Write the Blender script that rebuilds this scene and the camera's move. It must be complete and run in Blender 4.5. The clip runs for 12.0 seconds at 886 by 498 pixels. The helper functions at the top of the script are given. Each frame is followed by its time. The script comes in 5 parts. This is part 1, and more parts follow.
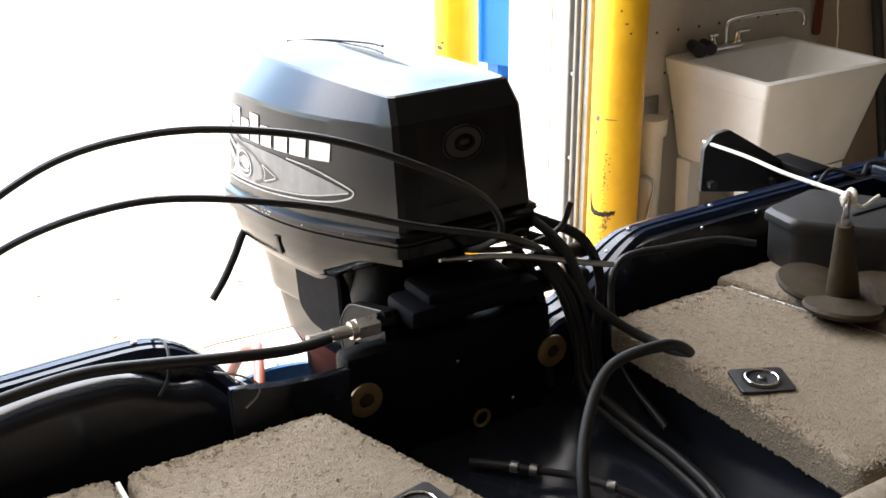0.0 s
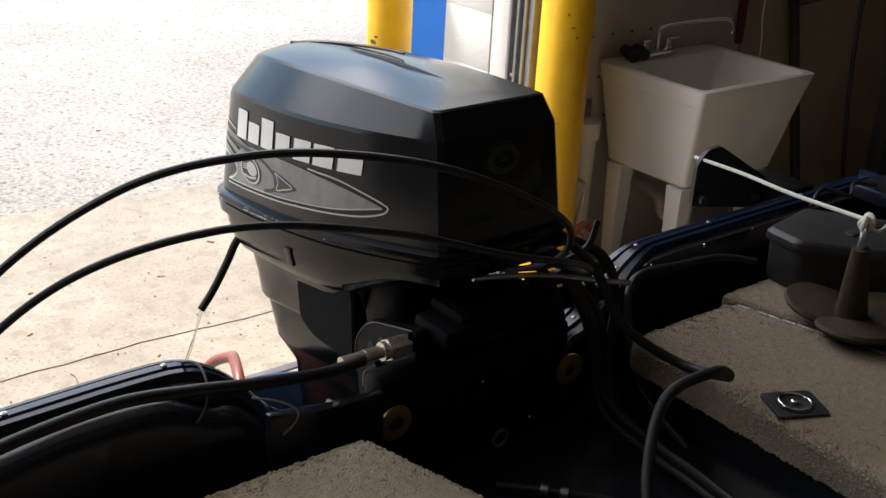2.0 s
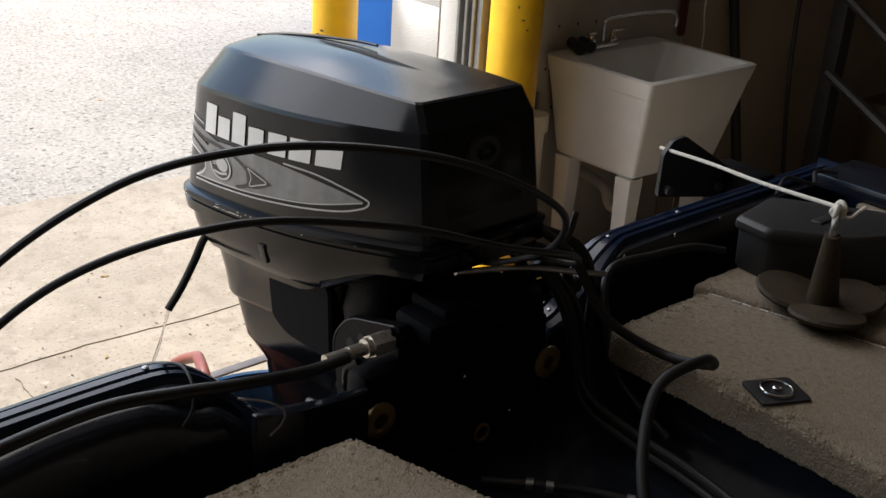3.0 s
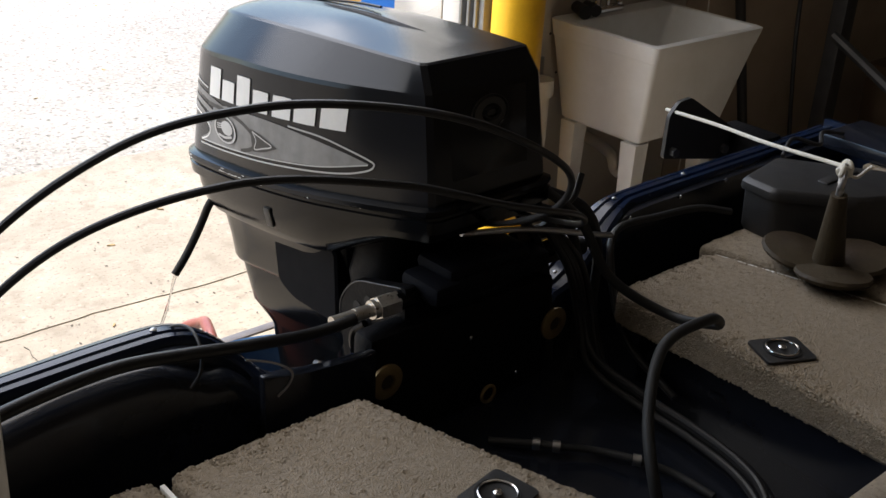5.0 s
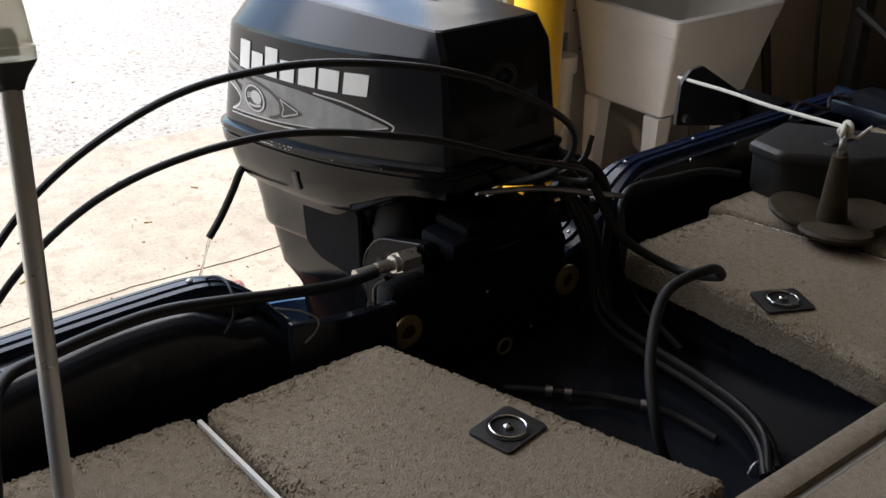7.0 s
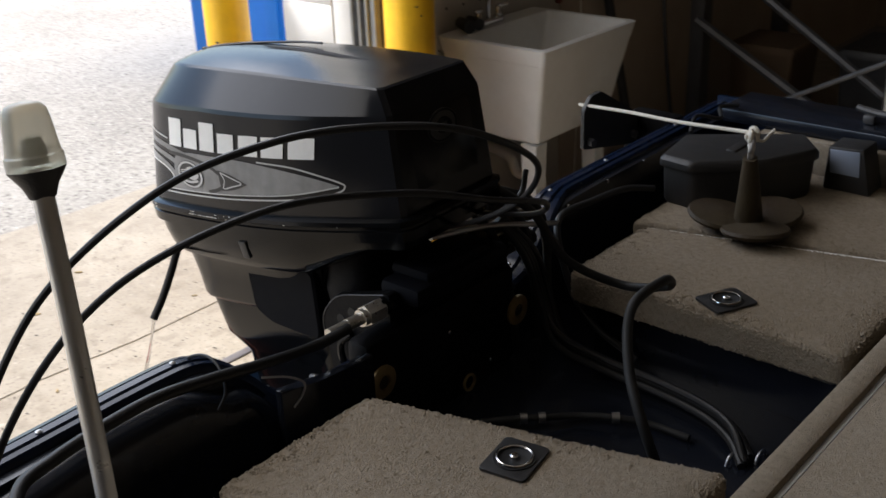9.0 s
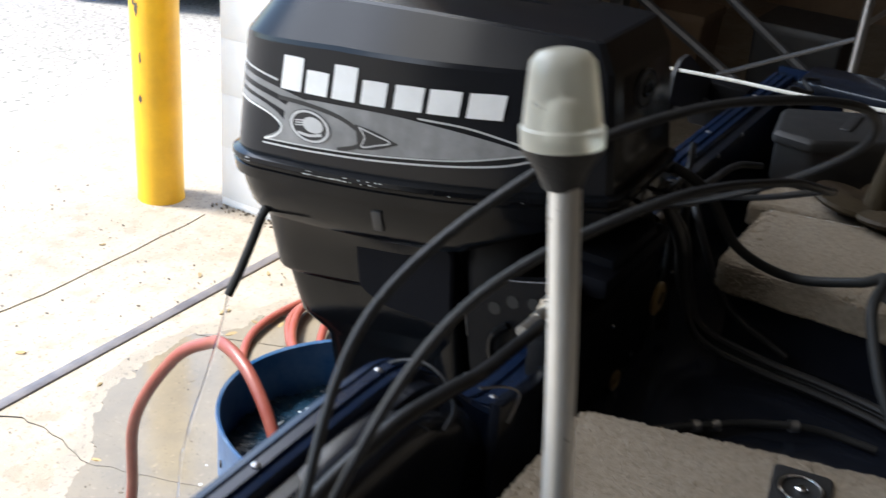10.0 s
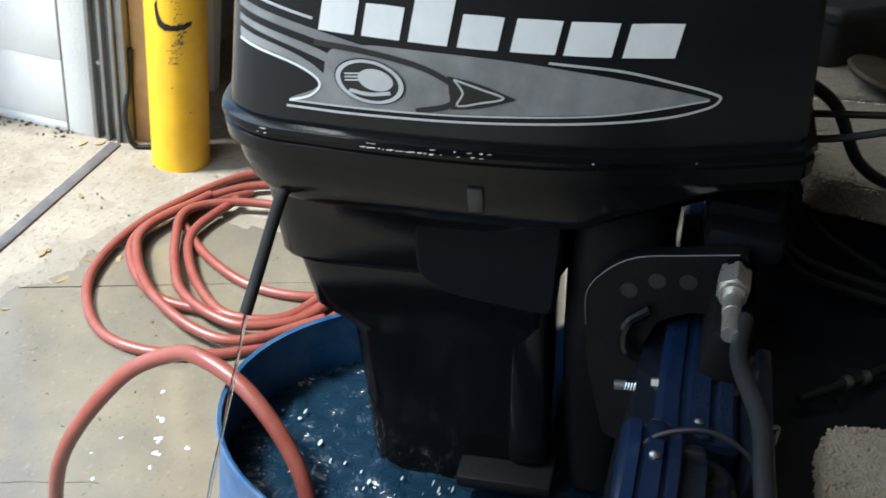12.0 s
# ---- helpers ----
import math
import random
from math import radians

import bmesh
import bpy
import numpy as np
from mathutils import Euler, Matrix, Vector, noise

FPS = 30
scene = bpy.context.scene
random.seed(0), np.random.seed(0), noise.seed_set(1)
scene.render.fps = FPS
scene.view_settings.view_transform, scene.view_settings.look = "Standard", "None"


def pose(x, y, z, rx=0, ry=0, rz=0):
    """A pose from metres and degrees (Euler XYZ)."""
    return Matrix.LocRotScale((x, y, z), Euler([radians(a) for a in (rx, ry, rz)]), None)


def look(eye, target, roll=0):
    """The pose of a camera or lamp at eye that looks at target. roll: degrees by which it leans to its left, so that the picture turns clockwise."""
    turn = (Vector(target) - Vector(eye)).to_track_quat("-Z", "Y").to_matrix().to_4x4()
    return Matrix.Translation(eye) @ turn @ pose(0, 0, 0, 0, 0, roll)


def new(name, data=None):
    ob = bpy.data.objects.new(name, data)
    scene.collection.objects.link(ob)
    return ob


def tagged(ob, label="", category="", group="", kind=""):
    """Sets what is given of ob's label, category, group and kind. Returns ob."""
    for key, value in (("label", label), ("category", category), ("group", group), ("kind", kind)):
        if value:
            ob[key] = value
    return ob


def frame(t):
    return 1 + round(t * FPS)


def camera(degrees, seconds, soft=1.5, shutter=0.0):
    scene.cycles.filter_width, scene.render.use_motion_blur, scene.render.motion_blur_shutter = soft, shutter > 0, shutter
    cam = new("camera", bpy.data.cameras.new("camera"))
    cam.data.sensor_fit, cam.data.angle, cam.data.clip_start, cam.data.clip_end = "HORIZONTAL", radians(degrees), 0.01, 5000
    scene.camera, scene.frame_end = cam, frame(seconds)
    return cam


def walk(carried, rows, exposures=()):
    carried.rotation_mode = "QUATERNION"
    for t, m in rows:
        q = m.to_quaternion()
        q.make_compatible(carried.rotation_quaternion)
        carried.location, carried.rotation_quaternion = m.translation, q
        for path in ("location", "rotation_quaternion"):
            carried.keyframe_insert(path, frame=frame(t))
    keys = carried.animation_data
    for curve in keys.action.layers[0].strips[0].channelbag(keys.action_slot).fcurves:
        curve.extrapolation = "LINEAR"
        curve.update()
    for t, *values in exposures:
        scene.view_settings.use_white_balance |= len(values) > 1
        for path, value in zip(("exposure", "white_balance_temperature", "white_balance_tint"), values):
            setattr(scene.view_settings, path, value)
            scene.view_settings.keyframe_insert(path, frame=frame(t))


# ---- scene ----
cam = camera(44.5, 12.0, shutter=0.25)
PATH = [
    (0, (0.155, -0.585, 1.759), (1.101, 0.992, 0.974), -0.8),
    (0.5, (0.121, -0.576, 1.765), (1.05, 1.004, 0.965), 0.2),
    (1, (0.091, -0.539, 1.771), (1.057, 1.029, 0.99), 1.5),
    (1.5, (0.052, -0.468, 1.77), (1.109, 1.038, 0.985), 2.4),
    (2, (0.002, -0.412, 1.777), (1.141, 1.023, 0.974), 3.2),
    (2.5, (-0.015, -0.372, 1.766), (1.18, 1.016, 0.962), 3.6),
    (3, (-0.039, -0.358, 1.765), (1.195, 0.995, 0.96), 3.8),
    (5, (-0.042, -0.362, 1.756), (1.171, 0.978, 0.899), 3.3),
    (5.5, (-0.05, -0.368, 1.755), (1.157, 0.975, 0.895), 3.1),
    (6, (-0.07, -0.385, 1.763), (1.13, 0.958, 0.894), 3.1),
    (6.5, (-0.078, -0.414, 1.763), (1.095, 0.94, 0.874), 2.6),
    (6.7, (-0.081, -0.428, 1.76), (1.079, 0.93, 0.861), 2.3),
    (8.3, (-0.139, -0.518, 1.783), (1.037, 0.932, 1.066), 0.1),
    (8.5, (-0.149, -0.507, 1.781), (1.057, 0.916, 1.061), -0.9),
    (9, (-0.219, -0.378, 1.787), (1.149, 0.832, 0.971), -2.3),
    (9.3, (-0.3, -0.179, 1.765), (1.208, 0.817, 0.907), 0.9),
    (9.5, (-0.348, -0.072, 1.757), (1.214, 0.818, 0.88), 2.9),
    (9.7, (-0.355, 0.015, 1.745), (1.221, 0.865, 0.853), 4.6),
    (10, (-0.328, 0.172, 1.717), (1.225, 1.055, 0.818), 5.2),
    (10.2, (-0.282, 0.274, 1.721), (1.226, 1.195, 0.784), 4.1),
    (10.5, (-0.221, 0.436, 1.697), (1.383, 1.168, 0.754), 5.2),
    (10.7, (-0.175, 0.535, 1.676), (1.474, 1.116, 0.706), 6.4),
    (11, (-0.159, 0.663, 1.651), (1.44, 1.185, 0.569), 5.9),
    (11.5, (-0.151, 0.725, 1.648), (1.421, 1.158, 0.49), 6.0),
    (12, (-0.148, 0.73, 1.65), (1.48, 1.05, 0.533), 7.0),
]
EXPOSURES = [(0, 3.5, 6600, 12), (0.5, 3.25, 6600, 12), (1, 2.8, 6600, 12), (1.5, 2.2, 6650, 12), (2, 1.9, 6700, 12), (3.2, 1.75, 6700, 12), (4.8, 2.05, 6600, 12), (6.5, 2.1, 6450, 12), (8.3, 1.8, 6500, 12), (9, 1.8, 6500, 12), (9.5, 2.4, 6300, 11), (10.2, 2.35, 6000, 9), (11, 2.02, 5750, 4), (12, 2.08, 5750, 3)]
walk(cam, [(t, look(eye, target, roll)) for t, eye, target, roll in PATH], EXPOSURES)
SKY, SUN, SUNDIR, DOOR_LIGHT = 0.15, 2.5, (-0.25, 0.5, 0.9), 22

# ---- world, sun, exposure ----
world = bpy.data.worlds.new("world")
scene.world = world
world.use_nodes = True
wn = world.node_tree
sky = wn.nodes.new("ShaderNodeTexSky")
sky.sky_type = "NISHITA"
sky.sun_disc = False
sky.sun_elevation = radians(52)
sky.sun_rotation = radians(150)
sky.air_density, sky.dust_density = 1.2, 3.0
wn.nodes["Background"].inputs[1].default_value = SKY
wn.links.new(sky.outputs[0], wn.nodes["Background"].inputs[0])
sun = new("sun", bpy.data.lights.new("sun", "SUN"))
sun.data.energy, sun.data.angle, sun.data.color = SUN, radians(12), (1.0, 0.94, 0.86)
sun.matrix_world = look((3.0, 7.0, 12.0), (3.0 - SUNDIR[0], 7.0 - SUNDIR[1], 12.0 - SUNDIR[2]))

# added fill lamp high in the doorway, standing in for sky light
door_fill = new("door_fill", bpy.data.lights.new("door_fill", "AREA"))
door_fill.data.shape, door_fill.data.size, door_fill.data.size_y, door_fill.data.energy = "RECTANGLE", 5.0, 1.6, DOOR_LIGHT
door_fill.data.color = (1.0, 0.96, 0.90)
door_fill.matrix_world = look((0.0, 2.30, 3.0), (0.6, -0.2, 0.6))


# ---- materials ----
def material(name, colour, rough=0.5, metal=0.0, second=None, scale=8.0, amount=0.5, bump=0.0, bump_scale=60.0,
             stain=None, stain_scale=2.0, stain_amount=0.4, coat=0.0, spec=0.5, rough_var=0.1, voronoi=False, per_piece=0.0, specks=()):
    m = bpy.data.materials.new(name)
    m.use_nodes = True
    t = m.node_tree
    b = t.nodes["Principled BSDF"]
    b.inputs["Roughness"].default_value, b.inputs["Metallic"].default_value = rough, metal
    b.inputs["Coat Weight"].default_value, b.inputs["Specular IOR Level"].default_value = coat, spec
    b.inputs["Coat Roughness"].default_value = 0.12
    co = t.nodes.new("ShaderNodeTexCoord")

    def noise_node(size, detail=6.0, rough_n=0.6):
        n = t.nodes.new("ShaderNodeTexNoise")
        n.inputs["Scale"].default_value, n.inputs["Detail"].default_value, n.inputs["Roughness"].default_value = size, detail, rough_n
        t.links.new(co.outputs["Object"], n.inputs["Vector"])
        return n

    def mix(fac, a, c, strength):
        x = t.nodes.new("ShaderNodeMix")
        x.data_type = "RGBA"
        r = t.nodes.new("ShaderNodeMapRange")
        r.inputs["From Min"].default_value, r.inputs["From Max"].default_value = 0.38, 0.68
        r.inputs["To Max"].default_value = strength
        t.links.new(fac, r.inputs["Value"])
        t.links.new(r.outputs[0], x.inputs["Factor"])
        for socket, v in ((x.inputs["A"], a), (x.inputs["B"], c)):
            if isinstance(v, tuple):
                socket.default_value = (*v, 1)
            else:
                t.links.new(v, socket)
        return x.outputs["Result"]

    col = colour
    if second:
        col = mix(noise_node(scale).outputs["Fac"], col, second, amount)
    if stain:
        col = mix(noise_node(stain_scale, 9.0, 0.68).outputs["Fac"], col, stain, stain_amount)
    for shade, size, low, high, strength in specks:
        x = t.nodes.new("ShaderNodeMix")
        x.data_type = "RGBA"
        r = t.nodes.new("ShaderNodeMapRange")
        r.inputs["From Min"].default_value, r.inputs["From Max"].default_value, r.inputs["To Max"].default_value = low, high, strength
        t.links.new(noise_node(size, 3.0, 0.55).outputs["Fac"], r.inputs["Value"])
        t.links.new(r.outputs[0], x.inputs["Factor"])
        if isinstance(col, tuple):
            x.inputs["A"].default_value = (*col, 1)
        else:
            t.links.new(col, x.inputs["A"])
        x.inputs["B"].default_value = (*shade, 1)
        col = x.outputs["Result"]
    if per_piece:
        info = t.nodes.new("ShaderNodeObjectInfo")
        r = t.nodes.new("ShaderNodeMapRange")
        r.inputs["To Min"].default_value, r.inputs["To Max"].default_value = 1 - per_piece, 1.0
        t.links.new(info.outputs["Random"], r.inputs["Value"])
        h = t.nodes.new("ShaderNodeHueSaturation")
        t.links.new(r.outputs[0], h.inputs["Value"])
        if isinstance(col, tuple):
            h.inputs["Color"].default_value = (*col, 1)
        else:
            t.links.new(col, h.inputs["Color"])
        col = h.outputs[0]
    if isinstance(col, tuple):
        b.inputs["Base Color"].default_value = (*col, 1)
    else:
        t.links.new(col, b.inputs["Base Color"])
    if rough_var:
        r = t.nodes.new("ShaderNodeMapRange")
        r.inputs["To Min"].default_value, r.inputs["To Max"].default_value = max(rough - rough_var, 0.02), min(rough + rough_var, 1)
        t.links.new(noise_node(scale * 2.3).outputs["Fac"], r.inputs["Value"])
        t.links.new(r.outputs[0], b.inputs["Roughness"])
    if bump:
        bp = t.nodes.new("ShaderNodeBump")
        bp.inputs["Strength"].default_value, bp.inputs["Distance"].default_value = min(bump, 1.0), 0.004 * max(bump, 1)
        if voronoi:
            v = t.nodes.new("ShaderNodeTexVoronoi")
            v.inputs["Scale"].default_value = bump_scale
            t.links.new(co.outputs["Object"], v.inputs["Vector"])
            t.links.new(v.outputs["Distance"], bp.inputs["Height"])
        else:
            t.links.new(noise_node(bump_scale, 4.0).outputs["Fac"], bp.inputs["Height"])
        t.links.new(bp.outputs[0], b.inputs["Normal"])
    return m


M = {}
M["cowl"] = material("cowl_paint", (0.010, 0.0105, 0.0125), 0.17, second=(0.014, 0.0145, 0.0165), scale=3, spec=0.23, rough_var=0.06, bump=0.04, bump_scale=500)
M["leg"] = material("leg_paint", (0.0038, 0.0042, 0.005), 0.12, second=(0.006, 0.006, 0.0065), scale=9, amount=0.5, spec=0.18, rough_var=0.06, bump=0.03, bump_scale=300)
M["cast"] = material("cast_black", (0.006, 0.006, 0.007), 0.5, second=(0.009, 0.0088, 0.0088), scale=22, amount=0.6, spec=0.07, bump=0.2, bump_scale=180)
# matte black of the mount blocks, and of the reflection painted on the leg
M["matteblack"] = material("matte_black", (0.006, 0.0065, 0.009), 0.65, second=(0.009, 0.0095, 0.012), scale=16, spec=0.06)
M["darksteel"] = material("dark_steel", (0.10, 0.10, 0.105), 0.5, 0.5, second=(0.06, 0.058, 0.055), scale=12)
M["rubber"] = material("rubber", (0.018, 0.018, 0.018), 0.55, second=(0.026, 0.026, 0.025), scale=30, amount=0.4, spec=0.18)
M["cable"] = material("cable_sheath", (0.016, 0.016, 0.017), 0.42, second=(0.02, 0.02, 0.02), scale=25, amount=0.4, spec=0.3)
M["blackplastic"] = material("black_plastic", (0.016, 0.016, 0.017), 0.5, second=(0.035, 0.034, 0.032), scale=14, bump=0.2, bump_scale=350)
M["hullblue"] = material("hull_blue", (0.0045, 0.0115, 0.034), 0.24, second=(0.006, 0.015, 0.044), scale=6, coat=0.1, spec=0.3, stain=(0.05, 0.06, 0.08), stain_scale=7, stain_amount=0.15)
M["hullblack"] = material("hull_black", (0.0085, 0.0105, 0.016), 0.19, second=(0.011, 0.0145, 0.024), scale=5, coat=0.1, spec=0.35, stain=(0.03, 0.03, 0.035), stain_scale=10, stain_amount=0.2)
M["carpet"] = material("carpet", (0.31, 0.262, 0.202), 0.95, second=(0.20, 0.165, 0.12), scale=110, amount=0.65, stain=(0.19, 0.148, 0.10), stain_scale=3.2, stain_amount=0.5, bump=0.8, bump_scale=420, spec=0.08, specks=(((0.10, 0.08, 0.055), 240, 0.62, 0.70, 0.6),))
M["chrome"] = material("chrome", (0.72, 0.72, 0.73), 0.16, 1.0, rough_var=0.06)
M["steel"] = material("dull_steel", (0.42, 0.42, 0.43), 0.38, 1.0, second=(0.25, 0.24, 0.23), scale=18)
M["polesteel"] = material("polished_pole", (0.74, 0.73, 0.70), 0.30, 0.6, second=(0.60, 0.59, 0.56), scale=14)
M["galv"] = material("galvanised", (0.36, 0.38, 0.40), 0.42, 0.8, second=(0.25, 0.27, 0.29), scale=22, stain=(0.2, 0.16, 0.11), stain_scale=6, stain_amount=0.3)
M["brass"] = material("brass", (0.26, 0.18, 0.075), 0.6, 0.3, second=(0.15, 0.10, 0.045), scale=40)
M["white"] = material("white_print", (0.78, 0.78, 0.77), 0.45, second=(0.66, 0.66, 0.65), scale=60, amount=0.4)
M["silver"] = material("silver_print", (0.50, 0.50, 0.50), 0.4, second=(0.4, 0.4, 0.4), scale=30)
M["greyprint"] = material("grey_print", (0.24, 0.24, 0.24), 0.42, second=(0.10, 0.10, 0.10), scale=17, amount=0.75)
M["darkprint"] = material("dark_print", (0.008, 0.008, 0.009), 0.4, rough_var=0)
M["yellow"] = material("yellow_paint", (0.80, 0.46, 0.012), 0.42, second=(0.70, 0.38, 0.01), scale=4, amount=0.6, stain=(0.45, 0.25, 0.02), stain_scale=9, stain_amount=0.35, bump=0.15, bump_scale=90)
M["scuff"] = material("scuffed_metal", (0.07, 0.055, 0.04), 0.7, second=(0.15, 0.12, 0.08), scale=60)
M["concrete"] = material("concrete", (0.31, 0.272, 0.215), 0.78, second=(0.23, 0.198, 0.152), scale=9.0, amount=0.6, stain=(0.15, 0.122, 0.088), stain_scale=1.6, stain_amount=0.55, bump=0.5, bump_scale=160, rough_var=0.15, specks=(((0.13, 0.105, 0.078), 70, 0.575, 0.65, 0.65), ((0.42, 0.38, 0.32), 40, 0.62, 0.72, 0.5), ((0.16, 0.13, 0.095), 12, 0.54, 0.64, 0.42)))
M["wet"] = material("wet_concrete", (0.148, 0.13, 0.101), 0.08, second=(0.115, 0.101, 0.08), scale=5, amount=0.7, stain=(0.22, 0.18, 0.12), stain_scale=4, stain_amount=0.5, bump=0.06, bump_scale=90, rough_var=0.07, specks=(((0.24, 0.20, 0.15), 60, 0.62, 0.72, 0.4), ((0.05, 0.045, 0.035), 110, 0.64, 0.72, 0.5)))
M["damp"] = material("damp_concrete", (0.255, 0.222, 0.174), 0.45, second=(0.195, 0.168, 0.13), scale=9.0, amount=0.6, stain=(0.13, 0.108, 0.08), stain_scale=3.5, stain_amount=0.5, bump=0.4, bump_scale=160, rough_var=0.2, specks=(((0.10, 0.085, 0.065), 70, 0.575, 0.65, 0.6),))
M["asphalt"] = material("asphalt", (0.264, 0.246, 0.216), 0.9, second=(0.10, 0.092, 0.08), scale=48, amount=0.85, specks=(((0.05, 0.046, 0.04), 36, 0.57, 0.66, 0.7), ((0.46, 0.44, 0.40), 60, 0.60, 0.68, 0.6)), stain=(0.34, 0.32, 0.28), stain_scale=0.7, stain_amount=0.55, bump=1.0, bump_scale=120)
M["whitewall"] = material("painted_block", (0.80, 0.79, 0.76), 0.65, second=(0.70, 0.69, 0.66), scale=6, bump=0.5, bump_scale=130, per_piece=0.03, stain=(0.62, 0.60, 0.56), stain_scale=5, stain_amount=0.06)
M["mortar"] = material("mortar", (0.72, 0.705, 0.67), 0.9, bump=0.4, bump_scale=150)
M["panel"] = material("wall_panel", (0.52, 0.49, 0.43), 0.6, second=(0.44, 0.41, 0.36), scale=3, stain=(0.30, 0.25, 0.19), stain_scale=1.8, stain_amount=0.4)
M["plywood"] = material("tan_plywood", (0.43, 0.35, 0.265), 0.7, second=(0.36, 0.28, 0.205), scale=3, stain=(0.24, 0.18, 0.125), stain_scale=1.8, stain_amount=0.4)
# boards of the added workshop shell, toned for how much light they bounce
M["brownboard"] = material("brown_board", (0.28, 0.20, 0.13), 0.7, second=(0.21, 0.14, 0.09), scale=5, stain=(0.14, 0.095, 0.06), stain_scale=2.5, stain_amount=0.5)
M["roofboard"] = material("ceiling_board", (0.40, 0.38, 0.35), 0.8, second=(0.33, 0.31, 0.28), scale=2)
M["wood"] = material("stud_wood", (0.45, 0.29, 0.13), 0.7, second=(0.32, 0.19, 0.08), scale=14, stain=(0.12, 0.07, 0.03), stain_scale=6, stain_amount=0.4)
M["sinkwhite"] = material("sink_plastic", (0.72, 0.72, 0.705), 0.42, second=(0.64, 0.635, 0.61), scale=5, stain=(0.38, 0.35, 0.29), stain_scale=3.5, stain_amount=0.25)
M["drumblue"] = material("drum_plastic", (0.014, 0.085, 0.23), 0.4, second=(0.011, 0.062, 0.18), scale=5, stain=(0.25, 0.33, 0.42), stain_scale=14, stain_amount=0.35, bump=0.15, bump_scale=60)
M["binblue"] = material("container_blue", (0.01, 0.16, 0.55), 0.45, second=(0.01, 0.13, 0.46), scale=4)
M["hosered"] = material("red_hose", (0.20, 0.046, 0.033), 0.36, second=(0.165, 0.037, 0.026), scale=9, stain=(0.25, 0.10, 0.075), stain_scale=22, stain_amount=0.45, bump=0.1, bump_scale=200)
M["dome"] = material("frosted_lens", (0.74, 0.72, 0.62), 0.3, second=(0.62, 0.60, 0.50), scale=12, coat=0.3)
M["iron"] = material("painted_iron", (0.034, 0.024, 0.016), 0.6, second=(0.052, 0.046, 0.021), scale=10, amount=0.7, stain=(0.05, 0.03, 0.02), stain_scale=20, stain_amount=0.5, bump=0.4, bump_scale=120, spec=0.2)
M["rope"] = material("rope", (0.72, 0.69, 0.61), 0.9, second=(0.58, 0.55, 0.48), scale=90, bump=0.8, bump_scale=400)
M["leaf"] = material("dry_leaf", (0.30, 0.22, 0.10), 0.8, second=(0.24, 0.14, 0.05), scale=40, per_piece=0.4)
M["darkgap"] = material("dark_joint", (0.05, 0.045, 0.04), 0.9)
M["dustjoint"] = material("dusty_joint", (0.30, 0.265, 0.21), 0.9, second=(0.22, 0.19, 0.148), scale=30)
M["seal"] = material("steel_strip", (0.085, 0.08, 0.09), 0.5, second=(0.05, 0.045, 0.048), scale=18, stain=(0.20, 0.18, 0.16), stain_scale=7, stain_amount=0.55, bump=0.2, bump_scale=120)
M["redwood"] = material("red_strap", (0.16, 0.035, 0.02), 0.6, second=(0.11, 0.025, 0.015), scale=18)
M["lightblue"] = material("pale_blue_plastic", (0.22, 0.26, 0.33), 0.35)
M["orange"] = material("dark_red_plastic", (0.075, 0.014, 0.009), 0.5, second=(0.05, 0.010, 0.007), scale=9)
M["darkcard"] = material("old_cardboard", (0.13, 0.085, 0.05), 0.8, second=(0.09, 0.058, 0.034), scale=7)
M["copper"] = material("red_valve", (0.34, 0.10, 0.05), 0.45, 0.4)
M["pvc"] = material("pvc_pipe", (0.55, 0.53, 0.48), 0.5, second=(0.46, 0.43, 0.37), scale=8)
M["zinc"] = material("zinc_plate", (0.62, 0.59, 0.54), 0.30, 0.8, second=(0.42, 0.38, 0.32), scale=60, amount=0.6)
M["foam"] = material("foam", (0.42, 0.45, 0.46), 0.4, second=(0.25, 0.28, 0.31), scale=120)
for node_in, amount in (("Transmission Weight", 0.6), ("IOR", 1.2)):
    M["dome"].node_tree.nodes["Principled BSDF"].inputs[node_in].default_value = amount
M["paper"] = material("paper_tag", (0.75, 0.74, 0.70), 0.7)

water = bpy.data.materials.new("water")
water.use_nodes = True
wb = water.node_tree.nodes["Principled BSDF"]
wb.inputs["Base Color"].default_value = (0.008, 0.022, 0.04, 1)
wb.inputs["Roughness"].default_value = 0.12
wb.inputs["Specular IOR Level"].default_value = 0.3
wnz = water.node_tree.nodes.new("ShaderNodeTexNoise")
wnz.inputs["Scale"].default_value = 14
wbp = water.node_tree.nodes.new("ShaderNodeBump")
wbp.inputs["Strength"].default_value, wbp.inputs["Distance"].default_value = 0.35, 0.012
water.node_tree.links.new(wnz.outputs["Fac"], wbp.inputs["Height"])
water.node_tree.links.new(wbp.outputs[0], wb.inputs["Normal"])
M["water"] = water
glassy = bpy.data.materials.new("clear_water")
glassy.use_nodes = True
gb = glassy.node_tree.nodes["Principled BSDF"]
gb.inputs["Transmission Weight"].default_value, gb.inputs["Roughness"].default_value, gb.inputs["IOR"].default_value = 1.0, 0.05, 1.33
M["stream"] = glassy


# ---- mesh helpers ----
def part(name, bm, mat, parent=None, label="", smooth=True):
    me = bpy.data.meshes.new(name)
    bmesh.ops.recalc_face_normals(bm, faces=bm.faces)
    bm.to_mesh(me)
    bm.free()
    for p in me.polygons:
        p.use_smooth = smooth
    me.set_sharp_from_angle(angle=radians(35))
    me.materials.append(M[mat])
    ob = new(name, me)
    if parent is not None:
        ob.parent = parent
        ob.matrix_parent_inverse = parent.matrix_world.inverted()
    if label:
        tagged(ob, label)
    return ob


